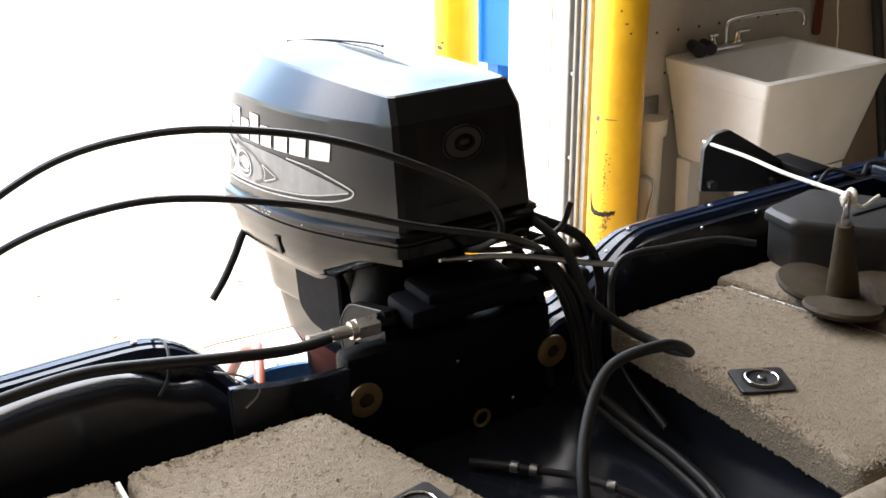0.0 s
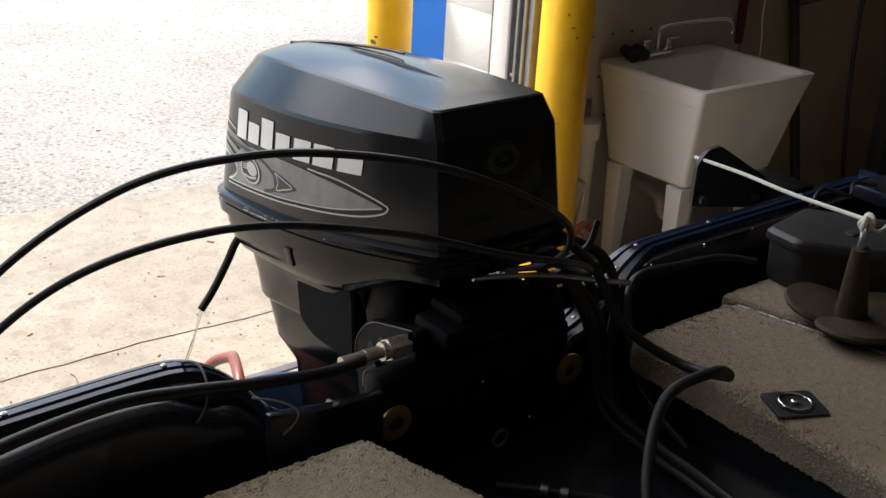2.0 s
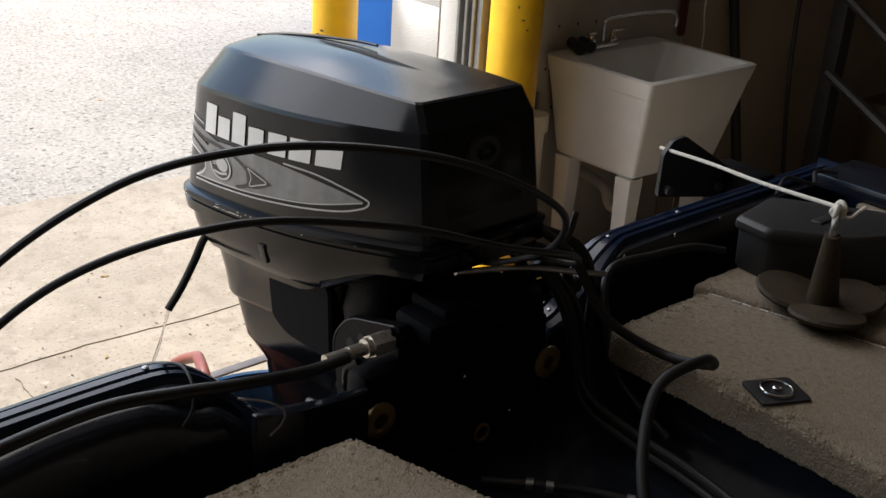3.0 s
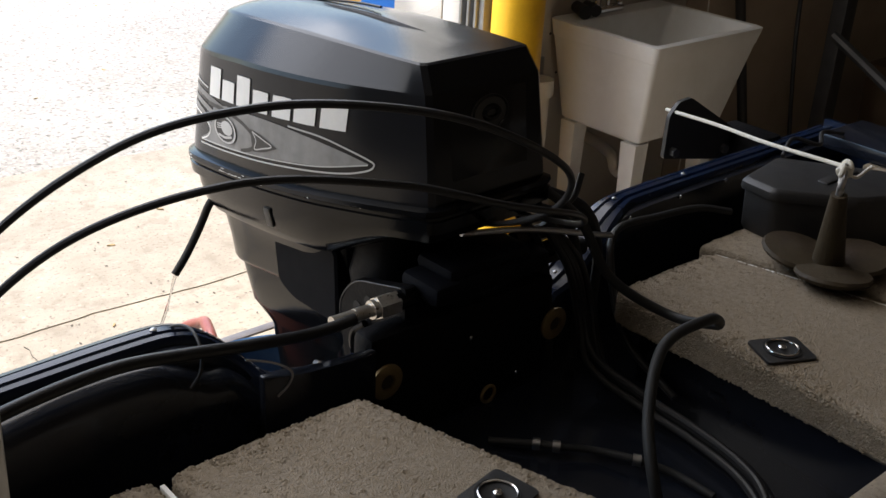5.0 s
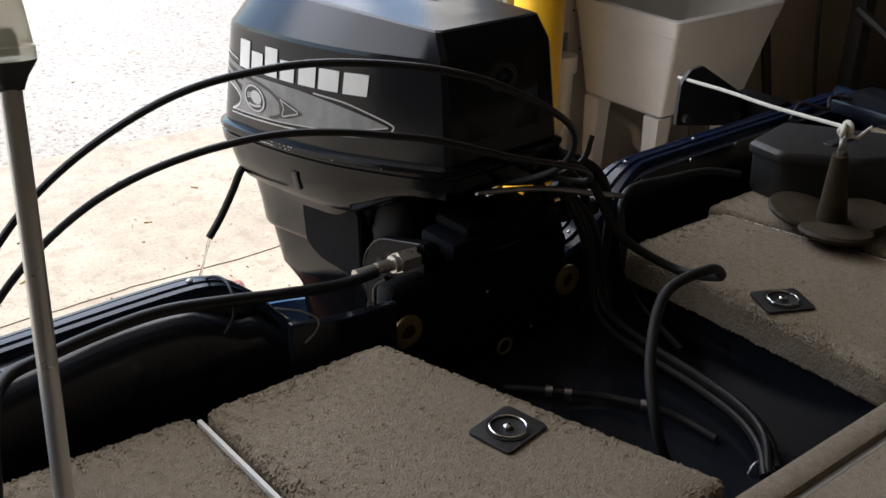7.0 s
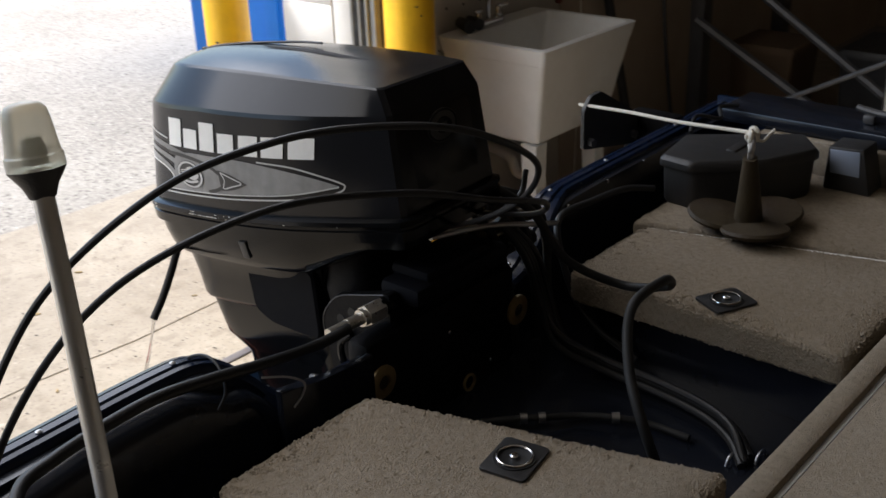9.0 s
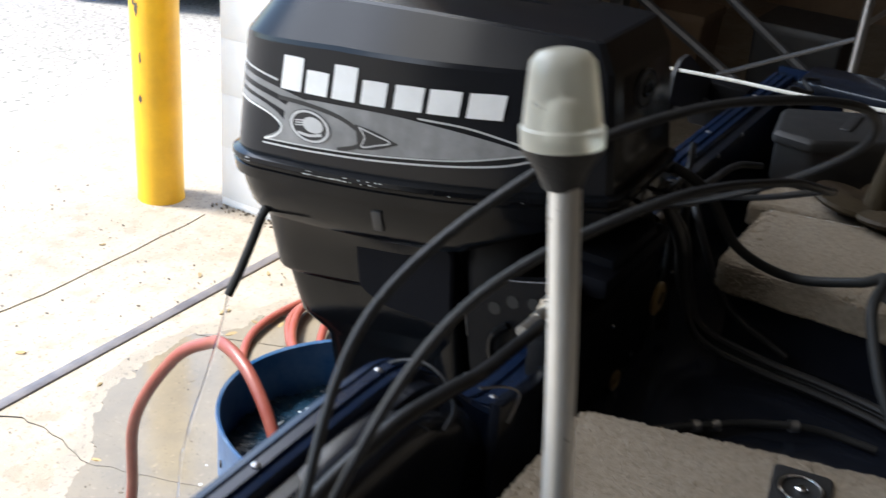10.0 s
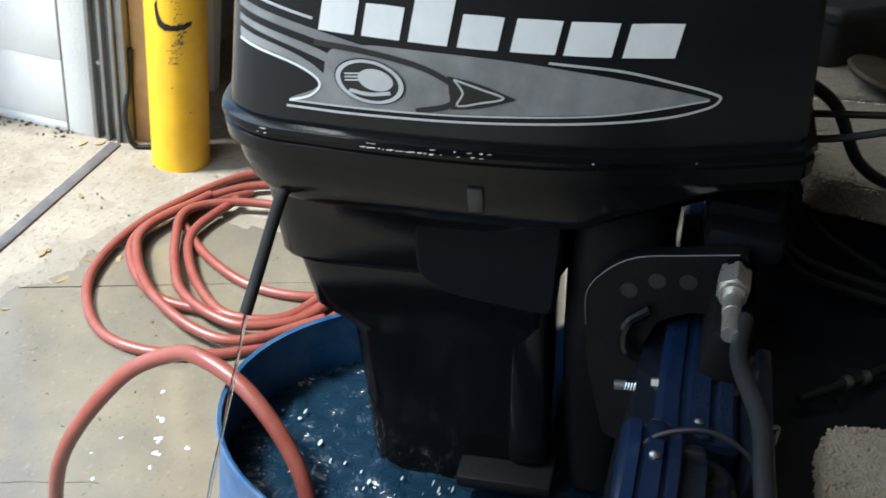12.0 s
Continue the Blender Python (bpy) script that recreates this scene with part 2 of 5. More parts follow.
def thing(name, x, y, z, label, category, group="", kind=""):
    ob = new(name)
    ob.empty_display_size = 0.05
    ob.location = (x, y, z)
    ob.matrix_world = Matrix.Translation((x, y, z))
    return tagged(ob, label, category, group, kind)


def box(bm, x0, y0, z0, x1, y1, z1, r=0.0, m=None):
    made = bmesh.ops.create_cube(bm, size=1)["verts"]
    for v in made:
        v.co = Vector(((x0 + x1) / 2 + v.co.x * (x1 - x0), (y0 + y1) / 2 + v.co.y * (y1 - y0), (z0 + z1) / 2 + v.co.z * (z1 - z0)))
    if r:
        edges = list({e for v in made for e in v.link_edges})
        res = bmesh.ops.bevel(bm, geom=edges, offset=r, segments=2, affect="EDGES", profile=0.5)
        made = list({v for f in res["faces"] for v in f.verts} | {v for v in made if v.is_valid})
    if m is not None:
        bmesh.ops.transform(bm, matrix=m, verts=made)
    return made


def boxed(x0, y0, z0, x1, y1, z1, r=0.0, m=None):
    bm = bmesh.new()
    box(bm, x0, y0, z0, x1, y1, z1, r, m)
    return bm


def rod(bm, a, c, r0, r1=None, n=16, r_end=0.0):
    a, c = Vector(a), Vector(c)
    turn = (c - a).to_track_quat("Z", "Y").to_matrix().to_4x4()
    made = bmesh.ops.create_cone(bm, cap_ends=True, segments=n, radius1=r0, radius2=r0 if r1 is None else r1, depth=(c - a).length,
                                 matrix=Matrix.Translation((a + c) / 2) @ turn)["verts"]
    return made


def rodded(a, c, r0, r1=None, n=16):
    bm = bmesh.new()
    rod(bm, a, c, r0, r1, n)
    return bm


def spline(points, per=10):
    pts = [Vector(p) for p in points]
    ext = [pts[0] * 2 - pts[1]] + pts + [pts[-1] * 2 - pts[-2]]
    out = []
    for i in range(1, len(ext) - 2):
        p0, p1, p2, p3 = ext[i - 1:i + 3]
        for k in range(per):
            u = k / per
            out.append(0.5 * ((2 * p1) + (p2 - p0) * u + (2 * p0 - 5 * p1 + 4 * p2 - p3) * u * u + (3 * p1 - p0 - 3 * p2 + p3) * u ** 3))
    out.append(pts[-1])
    return out


def tube(bm, points, r, n=10, per=10, radii=None):
    path = spline(points, per) if per > 1 else [Vector(p) for p in points]
    rings, side = [], None
    for i, p in enumerate(path):
        d = (path[min(i + 1, len(path) - 1)] - path[max(i - 1, 0)]).normalized()
        if side is None:
            side = d.orthogonal().normalized()
        side = (side - d * side.dot(d)).normalized()
        up = d.cross(side)
        rr = radii(i / (len(path) - 1)) if radii else r
        rings.append([bm.verts.new(p + rr * (math.cos(k * math.tau / n) * side + math.sin(k * math.tau / n) * up)) for k in range(n)])
    for a, c in zip(rings, rings[1:]):
        for k in range(n):
            bm.faces.new((a[k], a[(k + 1) % n], c[(k + 1) % n], c[k]))
    bm.faces.new(rings[0][::-1])
    bm.faces.new(rings[-1])


def tubed(points, r, n=10, per=10, radii=None):
    bm = bmesh.new()
    tube(bm, points, r, n, per, radii)
    return bm


def loft(bm, rings, close=True, caps=True):
    vs = [[bm.verts.new(p) for p in ring] for ring in rings]
    n = len(vs[0])
    for a, c in zip(vs, vs[1:]):
        for k in range(n if close else n - 1):
            bm.faces.new((a[k], a[(k + 1) % n], c[(k + 1) % n], c[k]))
    if caps and close:
        bm.faces.new(vs[0][::-1])
        bm.faces.new(vs[-1])


def prism(bm, outline, z0, z1, axis="z"):
    """An outline (pairs) pushed from z0 to z1 along an axis."""
    def at(p, h):
        return {"z": (p[0], p[1], h), "y": (p[0], h, p[1]), "x": (h, p[0], p[1])}[axis]
    loft(bm, [[at(p, z0) for p in outline], [at(p, z1) for p in outline]])


def prismed(outline, z0, z1, axis="z", bevel=0.0):
    bm = bmesh.new()
    prism(bm, outline, z0, z1, axis)
    if bevel:
        bmesh.ops.bevel(bm, geom=list(bm.edges), offset=bevel, segments=2, affect="EDGES", profile=0.5)
    return bm


def turned(profile, n=32, m=None):
    """A body of revolution about z from (radius, height) pairs."""
    bm = bmesh.new()
    loft(bm, [[(r * math.cos(k * math.tau / n), r * math.sin(k * math.tau / n), z) for k in range(n)] for r, z in profile])
    if m is not None:
        bmesh.ops.transform(bm, matrix=m, verts=bm.verts)
    return bm


def ring_shape(radius, r, n=32, k=10, m=None, squash=1.0):
    bm = bmesh.new()
    pts = [(radius * math.cos(i * math.tau / n), squash * radius * math.sin(i * math.tau / n), 0) for i in range(n)]
    rings = []
    for i, p in enumerate(pts):
        c = Vector(p)
        d = c.normalized()
        rings.append([bm.verts.new(c + r * (math.cos(j * math.tau / k) * d + math.sin(j * math.tau / k) * Vector((0, 0, 1)))) for j in range(k)])
    for i in range(n):
        a, c = rings[i], rings[(i + 1) % n]
        for j in range(k):
            bm.faces.new((a[j], a[(j + 1) % k], c[(j + 1) % k], c[j]))
    if m is not None:
        bmesh.ops.transform(bm, matrix=m, verts=bm.verts)
    return bm


def structure(name, bm, mat, label="", category=""):
    return tagged(part(name, bm, mat), label, category, kind="structure")


# ---- ground, floor, walls ----
structure("ground", boxed(-300, -300, -0.30, 300, 300, -0.006), "asphalt", "worn grey asphalt yard with pale grit", "ground")
slab_edge = [(-9, -7), (7.5, -7), (7.5, 3.86), (3.9, 3.89), (2.1, 3.90), (1.2, 3.97), (-9, 4.5)]
apron = structure("floor", prismed(slab_edge, -0.12, 0.0), "concrete", "stained pale concrete slab running out of the doorway", "floor")
WET = [(2.12, 1.93), (1.9, 2.03), (1.76, 2.08), (1.58, 2.12), (1.45, 2.14), (1.33, 2.09), (1.20, 2.01), (1.07, 1.92), (0.95, 1.80), (0.88, 1.62), (0.80, 1.45), (0.62, 1.32), (0.45, 1.1), (0.5, 0.6), (0.9, 0.35), (1.6, 0.5), (1.95, 0.9), (2.1, 1.35), (2.14, 1.65)]


def ragged(outline, size, per=30):
    ring = []
    for p in spline([(x, y, 0) for x, y in outline] + [(*outline[0], 0)], per)[:-1]:
        j = noise.noise_vector(p * 6.0) * size + noise.noise_vector(p * 22.0) * size * 0.5 + noise.noise_vector(p * 70.0) * size * 0.2
        ring.append((p.x + j.x, p.y + j.y))
    return ring


WIDER = [(1.35 + (x - 1.35) * 1.07, 1.25 + (y - 1.25) * 1.06) for x, y in WET]
structure("damp_patch", prismed(ragged(WIDER, 0.04), 0.0, 0.0012), "damp", "darker damp concrete round the puddle", "damp patch")
tagged(part("puddle", prismed(ragged(WET, 0.06), 0.0012, 0.003), "wet"), "shallow wet patch spreading over the concrete floor", "puddle")
structure("threshold_strip", boxed(-2.6, 2.242, -0.05, 2.40, 2.278, 0.007, 0.005), "seal", "dark steel strip let into the floor at the doorway", "threshold")


def crack(points, w):
    bm = bmesh.new()
    path = spline([(x, y, 0.0) for x, y in points], 6)
    ring_a, ring_b = [], []
    for i, p in enumerate(path):
        j = noise.noise_vector(p * 25.0) * 0.012
        ww = w * (0.6 + 0.8 * abs(noise.noise(p * 14.0)))
        ring_a.append((p.x + j.x, p.y + j.y - ww, 0.004))
        ring_b.append((p.x + j.x, p.y + j.y + ww, 0.004))
    low = [(x, y, 0.0) for x, y, z in ring_a], [(x, y, 0.0) for x, y, z in ring_b]
    loft(bm, [[a, c, d, e] for a, c, d, e in zip(ring_a, ring_b, low[1], low[0])])
    return bm


CRACKS = [([(0.92, 2.58), (0.94, 2.40), (1.086, 2.211), (1.103, 2.125), (1.104, 2.054), (1.085, 1.961), (1.075, 1.91), (1.11, 1.823), (1.152, 1.707), (1.177, 1.621)], 0.0013, "darkgap", "thin dark crack in the concrete"),
          ([(-0.8, 2.60), (0.2, 2.64), (0.925, 2.649), (1.286, 2.653), (1.63, 2.635), (2.3, 2.66)], 0.0008, "dustjoint", "pale dusty joint in the concrete apron")]
for c, width, shade, label in CRACKS:
    structure("floor_crack", crack(c, width), shade, label, "crack")

# wall with the big doorway; its end is built of blocks
DOOR_X, WALL_IN, WALL_OUT = 2.42, 2.31, 2.68
structure("wall_door_side", boxed(DOOR_X + 0.04, WALL_IN + 0.012, 0, 7.5, WALL_OUT - 0.01, 4.4), "mortar", "block wall beside the doorway", "wall")
# out-of-view shell added to limit and bounce the doorway's light
structure("wall_door_far", boxed(-9, WALL_IN, 0, -3.6, WALL_OUT, 4.4), "panel", "unseen pale wall added on the far side of the doorway", "wall")
structure("wall_lintel", boxed(-3.6, WALL_IN, 3.85, DOOR_X + 0.04, WALL_OUT, 4.4), "panel", "unseen pale wall added over the doorway", "wall")
structure("wall_back", boxed(-9, -7.2, 0, 7.5, -7.0, 4.4), "brownboard", "unseen brown boarded back wall added to close the workshop", "wall")
structure("wall_left", boxed(-9.2, -7.2, 0, -9.0, WALL_OUT, 4.4), "brownboard", "brown boarded side wall added to close the workshop", "wall")
structure("wall_right", boxed(7.5, -7.2, 0, 7.7, WALL_OUT, 4.4), "brownboard", "brown boarded side wall added to close the workshop", "wall")
structure("ceiling", boxed(-9.2, -7.2, 4.4, 7.7, WALL_OUT, 4.5), "roofboard", "unseen pale board ceiling added over the workshop", "ceiling")
end_wall = thing("wall_end", DOOR_X, 2.5, 0, "white painted block end of the wall at the doorway", "wall", kind="structure")
for i in range(21):
    z0 = i * 0.2 + 0.03 - 0.2
    part("block", boxed(DOOR_X - 0.012, 2.424, max(z0, 0.0) + 0.0005, DOOR_X + 0.06, 2.68, z0 + 0.1992, 0.0008), "whitewall", end_wall, smooth=False)
part("mortar_bed", boxed(DOOR_X - 0.0105, 2.4255, 0.0, DOOR_X + 0.045, 2.6785, 4.0), "mortar", end_wall)

# steel door track with its flanges, and the stud behind it
track = thing("door_track", DOOR_X, 2.3, 0, "grey galvanised overhead door track fixed to the jamb", "door track", kind="structure")
part("flange", boxed(DOOR_X - 0.010, 2.335, 0.0, DOOR_X + 0.05, 2.418, 3.85, 0.003), "whitewall", track, "white jamb strip")
part("channel", boxed(DOOR_X + 0.012, 2.250, 0.0, DOOR_X + 0.06, 2.334, 3.85, 0.002), "galv", track)
for y0 in (2.250, 2.285, 2.322):
    part("rib", boxed(DOOR_X - 0.012, y0, 0.0, DOOR_X + 0.014, y0 + 0.012, 3.85, 0.003), "galv", track)
part("angle", boxed(DOOR_X - 0.002, 2.222, 0.0, DOOR_X + 0.06, 2.248, 3.85, 0.003), "galv", track)
for i in range(9):
    part("bolt", rodded((DOOR_X - 0.009, 2.304, 0.25 + i * 0.3), (DOOR_X + 0.014, 2.304, 0.25 + i * 0.3), 0.007, n=8), "steel", track)
structure("jamb_stud", boxed(DOOR_X + 0.03, 2.152, 0.0, DOOR_X + 0.10, 2.220, 3.85, 0.004), "wood", "bare wooden stud behind the door track", "stud")

# inside panels of the sink wall
structure("wall_panel", boxed(DOOR_X + 0.06, WALL_IN - 0.012, 0.0, 3.62, WALL_IN + 0.011, 4.4), "panel", "off-white perforated wall panel behind the sink", "wall panel")
structure("wall_board", boxed(3.622, WALL_IN - 0.016, 0.0, 7.5, WALL_IN + 0.011, 4.4), "plywood", "tan plywood lining the workshop wall", "wall board")
bm = bmesh.new()
for i in range(10):
    for j in range(5):
        x, z = 2.58 + i * 0.1 + (0.05 if j % 2 else 0.0), 0.645 + j * 0.1515
        rod(bm, (x, WALL_IN - 0.0135, z), (x, WALL_IN - 0.004, z), 0.0055, n=8)
tagged(part("panel_holes", bm, "darkgap"), "rows of small dark holes in the panel", "holes", kind="stuff")

# ---- the boat ----
boat = thing("boat", 0.915, -1.0, 0.45, "dark blue bass boat with tan carpeted stern deck", "boat")
NOTCH = [(-0.09, 1.085), (0.2, 1.092), (0.40, 1.098), (0.475, 1.092), (0.525, 1.06), (0.565, 1.016), (0.61, 0.991), (0.70, 0.978), (0.915, 0.975),
         (1.07, 0.975), (1.125, 0.985), (1.157, 1.010), (1.19, 1.038), (1.235, 1.063), (1.29, 1.074), (1.45, 1.076), (1.65, 1.077), (1.92, 1.078)]
RIM = [(p.x, p.y) for p in spline([(x, z, 0) for x, z in NOTCH], 4)]


def set_back(x):
    """The motor's notch stands a little further forward than the rest of the transom."""
    u, v = min(max((x - 0.53) / 0.07, 0), 1), min(max((1.10 - x) / 0.07, 0), 1)
    return -0.030 * u * u * (3 - 2 * u) * v * v * (3 - 2 * v)


bm = prismed([(-0.09, 0.74)] + RIM + [(1.92, 0.74)], 0.635, 0.688, "y")
for v in bm.verts:
    v.co.y += set_back(v.co.x)
part("transom", bm, "hullblack", boat)
# trim along the transom's top with two grooves
section = [(0.622, -0.035), (0.622, 0.004), (0.628, 0.010), (0.640, 0.011), (0.643, 0.006), (0.647, 0.006), (0.650, 0.012), (0.668, 0.012), (0.671, 0.006),
           (0.675, 0.006), (0.678, 0.010), (0.692, 0.008), (0.698, 0.002), (0.698, -0.035), (0.689, -0.035), (0.689, -0.001), (0.634, -0.001), (0.634, -0.035)]
bm = bmesh.new()
rings = []
for i, (x, z) in enumerate(RIM):
    x0, z0 = RIM[max(i - 1, 0)]
    x1, z1 = RIM[min(i + 1, len(RIM) - 1)]
    d = Vector((x1 - x0, 0, z1 - z0)).normalized()
    nrm = Vector((-d.z, 0, d.x))
    k = 0.60 + 0.40 * min(max((x - 0.50) / 0.08, 0), 1) * min(max((1.29 - x) / 0.09, 0), 1)
    rings.append([Vector((x, 0.698 - (0.698 - y) * k + set_back(x), z)) + nrm * h for y, h in section])
loft(bm, rings)
trim = part("transom_trim", bm, "hullblue", boat, "glossy blue grooved edge trim")
for i in range(5, len(RIM) - 2, 5):
    x, z = RIM[i]
    part("screw", turned([(0.0045, 0), (0.0045, 0.0015), (0.002, 0.003), (0.0003, 0.0032)], 8, Matrix.Translation((x, (0.659 if 0.55 < x < 1.24 else 0.6746) + set_back(x), z + 0.0118))), "steel", trim)
# hull sides and bottom
for x0, x1, name in ((-0.10, -0.09, "hull_side"), (1.92, 1.93, "hull_side")):
    part(name, prismed([(0.688, 1.10), (-2.6, 1.12), (-2.6, 0.62), (0.3, 0.60), (0.688, 0.74)], x0, x1, "x"), "hullblue", boat)
bm = bmesh.new()
loft(bm, [[(-0.09, y, zz), (0.3, y, zz - 0.1), (0.915, y, zz - 0.16), (1.53, y, zz - 0.1), (1.92, y, zz), (1.53, y, zz - 0.08), (0.915, y, zz - 0.13), (0.3, y, zz - 0.08)]
          for y, zz in ((0.635, 0.90), (0.35, 0.75), (-2.6, 0.72))])
part("hull_bottom", bm, "hullblue", boat)
# gunwale caps
for x0, x1, inner in ((-0.105, 0.03, 0.03), (1.79, 1.935, 1.79)):
    cap = part("gunwale", boxed(x0, -2.6, 1.088, x1, 0.62, 1.118, 0.008), "hullblack" if x0 > 1 else "hullblue", boat)
    part("gunwale_lining", boxed(inner - 0.012, -2.6, 1.0, inner + 0.012, 0.52, 1.087, 0.004), "carpet", boat)
part("bow_deck", boxed(-0.09, -2.6, 0.965, 1.92, 0.006, 1.018, 0.006), "carpet", boat, "tan carpeted deck")
part("deck_strip", boxed(0.03, 0.014, 0.965, 1.79, 0.050, 1.024, 0.008), "carpet", boat, "tan carpeted strip between the seams")
part("seam", boxed(0.03, 0.0065, 0.98, 1.79, 0.0135, 1.014), "silver", boat)
# well floor and walls
part("well_floor", boxed(-0.08, 0.05, 0.852, 1.91, 0.634, 0.868), "hullblack", boat)
part("well_wall", boxed(1.155, 0.05, 0.868, 1.17, 0.50, 0.985), "hullblack", boat)
part("well_wall", prismed([(0.60, 0.50), (0.612, 0.50), (0.745, 0.05), (0.733, 0.05)], 0.868, 0.985), "hullblack", boat)
part("well_wall", boxed(0.05, 0.040, 0.868, 1.79, 0.052, 0.97), "hullblue", boat)
part("splash_wall", boxed(0.03, 0.500, 0.868, 0.60, 0.512, 0.985), "hullblack", boat)
part("splash_wall", boxed(1.17, 0.500, 0.868, 1.79, 0.512, 0.985), "hullblack", boat)
# black knee at the left of the transom, inside
KNEE = spline([(0.03, 1.070, 0), (0.14, 1.082, 0), (0.236, 1.092, 0), (0.314, 1.103, 0), (0.398, 1.103, 0), (0.44, 1.092, 0), (0.48, 1.071, 0), (0.517, 1.059, 0), (0.56, 1.013, 0), (0.60, 0.950, 0)], 4)
bm = bmesh.new()
loft(bm, [[(p.x - d * 0.5, y, p.y - 0.004 - d) for p in KNEE] + [(0.60, y, 0.87), (0.03, y, 0.87)]
          for y, d in ((0.5985, 0.030), (0.600, 0.018), (0.605, 0.009), (0.613, 0.003), (0.624, 0.0), (0.640, 0.0), (0.6515, 0.001))])
part("splash_knee", bm, "hullblack", boat, "black moulded splash guard")
part("notch_lining", prismed([(0.535, 1.060), (0.56, 1.054), (0.60, 1.046), (0.65, 1.041), (0.704, 1.040), (0.704, 0.87), (0.535, 0.87)], 0.575, 0.5895, "y", 0.004), "hullblack", boat)
part("transom_pad", boxed(0.705, 0.590, 0.868, 1.050, 0.6345, 1.045, 0.012), "cast", boat)


def ngon(points, r=0.03, per=4):
    """Outline with its corners rounded."""
    out = []
    n = len(points)
    for i in range(n):
        p0, p, p1 = Vector(points[i - 1]), Vector(points[i]), Vector(points[(i + 1) % n])
        a, c = p + (p0 - p).normalized() * r, p + (p1 - p).normalized() * r
        for k in range(per + 1):
            u = k / per
            q = a * (1 - u) ** 2 + p * 2 * u * (1 - u) + c * u * u
            out.append((q.x, q.y))
    return out


def carpeted(outline, z0, z1, r=0.012):
    """A padded panel with a rolled, slightly lumpy edge."""
    bm = bmesh.new()
    cx, cy = sum(p[0] for p in outline) / len(outline), sum(p[1] for p in outline) / len(outline)
    fine = []
    for i, p in enumerate(outline):
        q = outline[(i + 1) % len(outline)]
        k = max(1, int(math.dist(p, q) / 0.02))
        fine += [(p[0] + (q[0] - p[0]) * j / k, p[1] + (q[1] - p[1]) * j / k) for j in range(k)]
    rings = []
    for inset, z in ((0.012, z0), (0.0, z0 + 0.008), (0.0, z1 - r), (r * 0.3, z1 - r * 0.35), (r, z1), (0.05, z1 + 0.001)):
        ring = []
        for x, y in fine:
            d = Vector((cx - x, cy - y))
            d.normalize()
            w = 0.002 * noise.noise(Vector((x * 60, y * 60, z * 50)))
            ring.append((x + d.x * (inset + w), y + d.y * (inset + w), z + w * 0.6))
        rings.append(ring)
    loft(bm, rings)
    return bm


def latch(x, y, z, turn, hatch):
    m = pose(x, y, z, 0, 0, turn)
    plate = part("latch_plate", prismed(ngon([(-0.037, -0.030), (0.037, -0.030), (0.037, 0.030), (-0.037, 0.030)], 0.006), 0.0, 0.004, bevel=0.001), "blackplastic", hatch, "black latch plate")
    plate.matrix_world = m
    cup = part("latch_cup", turned([(0.026, 0.0042), (0.026, 0.0056), (0.0235, 0.0056), (0.022, 0.0046), (0.0, 0.0046)], 28), "rubber", plate, "dark round latch cup")
    ring = part("latch_ring", ring_shape(0.0215, 0.0016, 32, 8), "chrome", plate, "chrome pull ring")
    core = part("latch_core", turned([(0.0055, 0.0046), (0.0055, 0.008), (0.004, 0.0095), (0.0003, 0.0097)], 16), "chrome", plate, "chrome lock core")
    for o, zz in ((cup, 0), (ring, 0.0066), (core, 0)):
        o.matrix_parent_inverse = Matrix.Identity(4)
        o.matrix_basis = pose(0, 0, zz)


HATCH_L = ngon([(0.380, 0.065), (0.770, 0.065), (0.638, 0.525), (0.380, 0.525)], 0.018)
hatch_l = part("hatch", carpeted(HATCH_L, 0.985, 1.026), "carpet", boat, "tan carpeted hatch lid")
latch(0.635, 0.277, 1.0275, 10, hatch_l)
HATCH_R = ngon([(1.106, 0.062), (1.466, 0.062), (1.346, 0.528), (1.108, 0.528)], 0.022)
hatch_r = part("hatch", carpeted(HATCH_R, 0.972, 1.026), "carpet", boat, "tan carpeted hatch lid with a thick rolled edge")
latch(1.158, 0.271, 1.0275, -26, hatch_r)
part("side_deck", carpeted(ngon([(0.035, 0.058), (0.366, 0.058), (0.366, 0.535), (0.035, 0.545)], 0.015), 0.975, 1.020), "carpet", boat, "tan carpeted side deck")
part("side_deck", carpeted(ngon([(1.479, 0.058), (1.778, 0.058), (1.778, 0.56), (1.358, 0.56)], 0.015), 0.975, 1.022), "carpet", boat, "tan carpeted side deck")
part("seam", prismed([(0.3665, 0.07), (0.3715, 0.07), (0.3715, 0.515), (0.3665, 0.515)], 0.985, 1.0205), "paper", boat, "pale strip in the seam")
part("seam", prismed([(1.4675, 0.08), (1.4725, 0.08), (1.3535, 0.52), (1.3485, 0.52)], 0.985, 1.0205), "paper", boat, "pale strip in the seam")


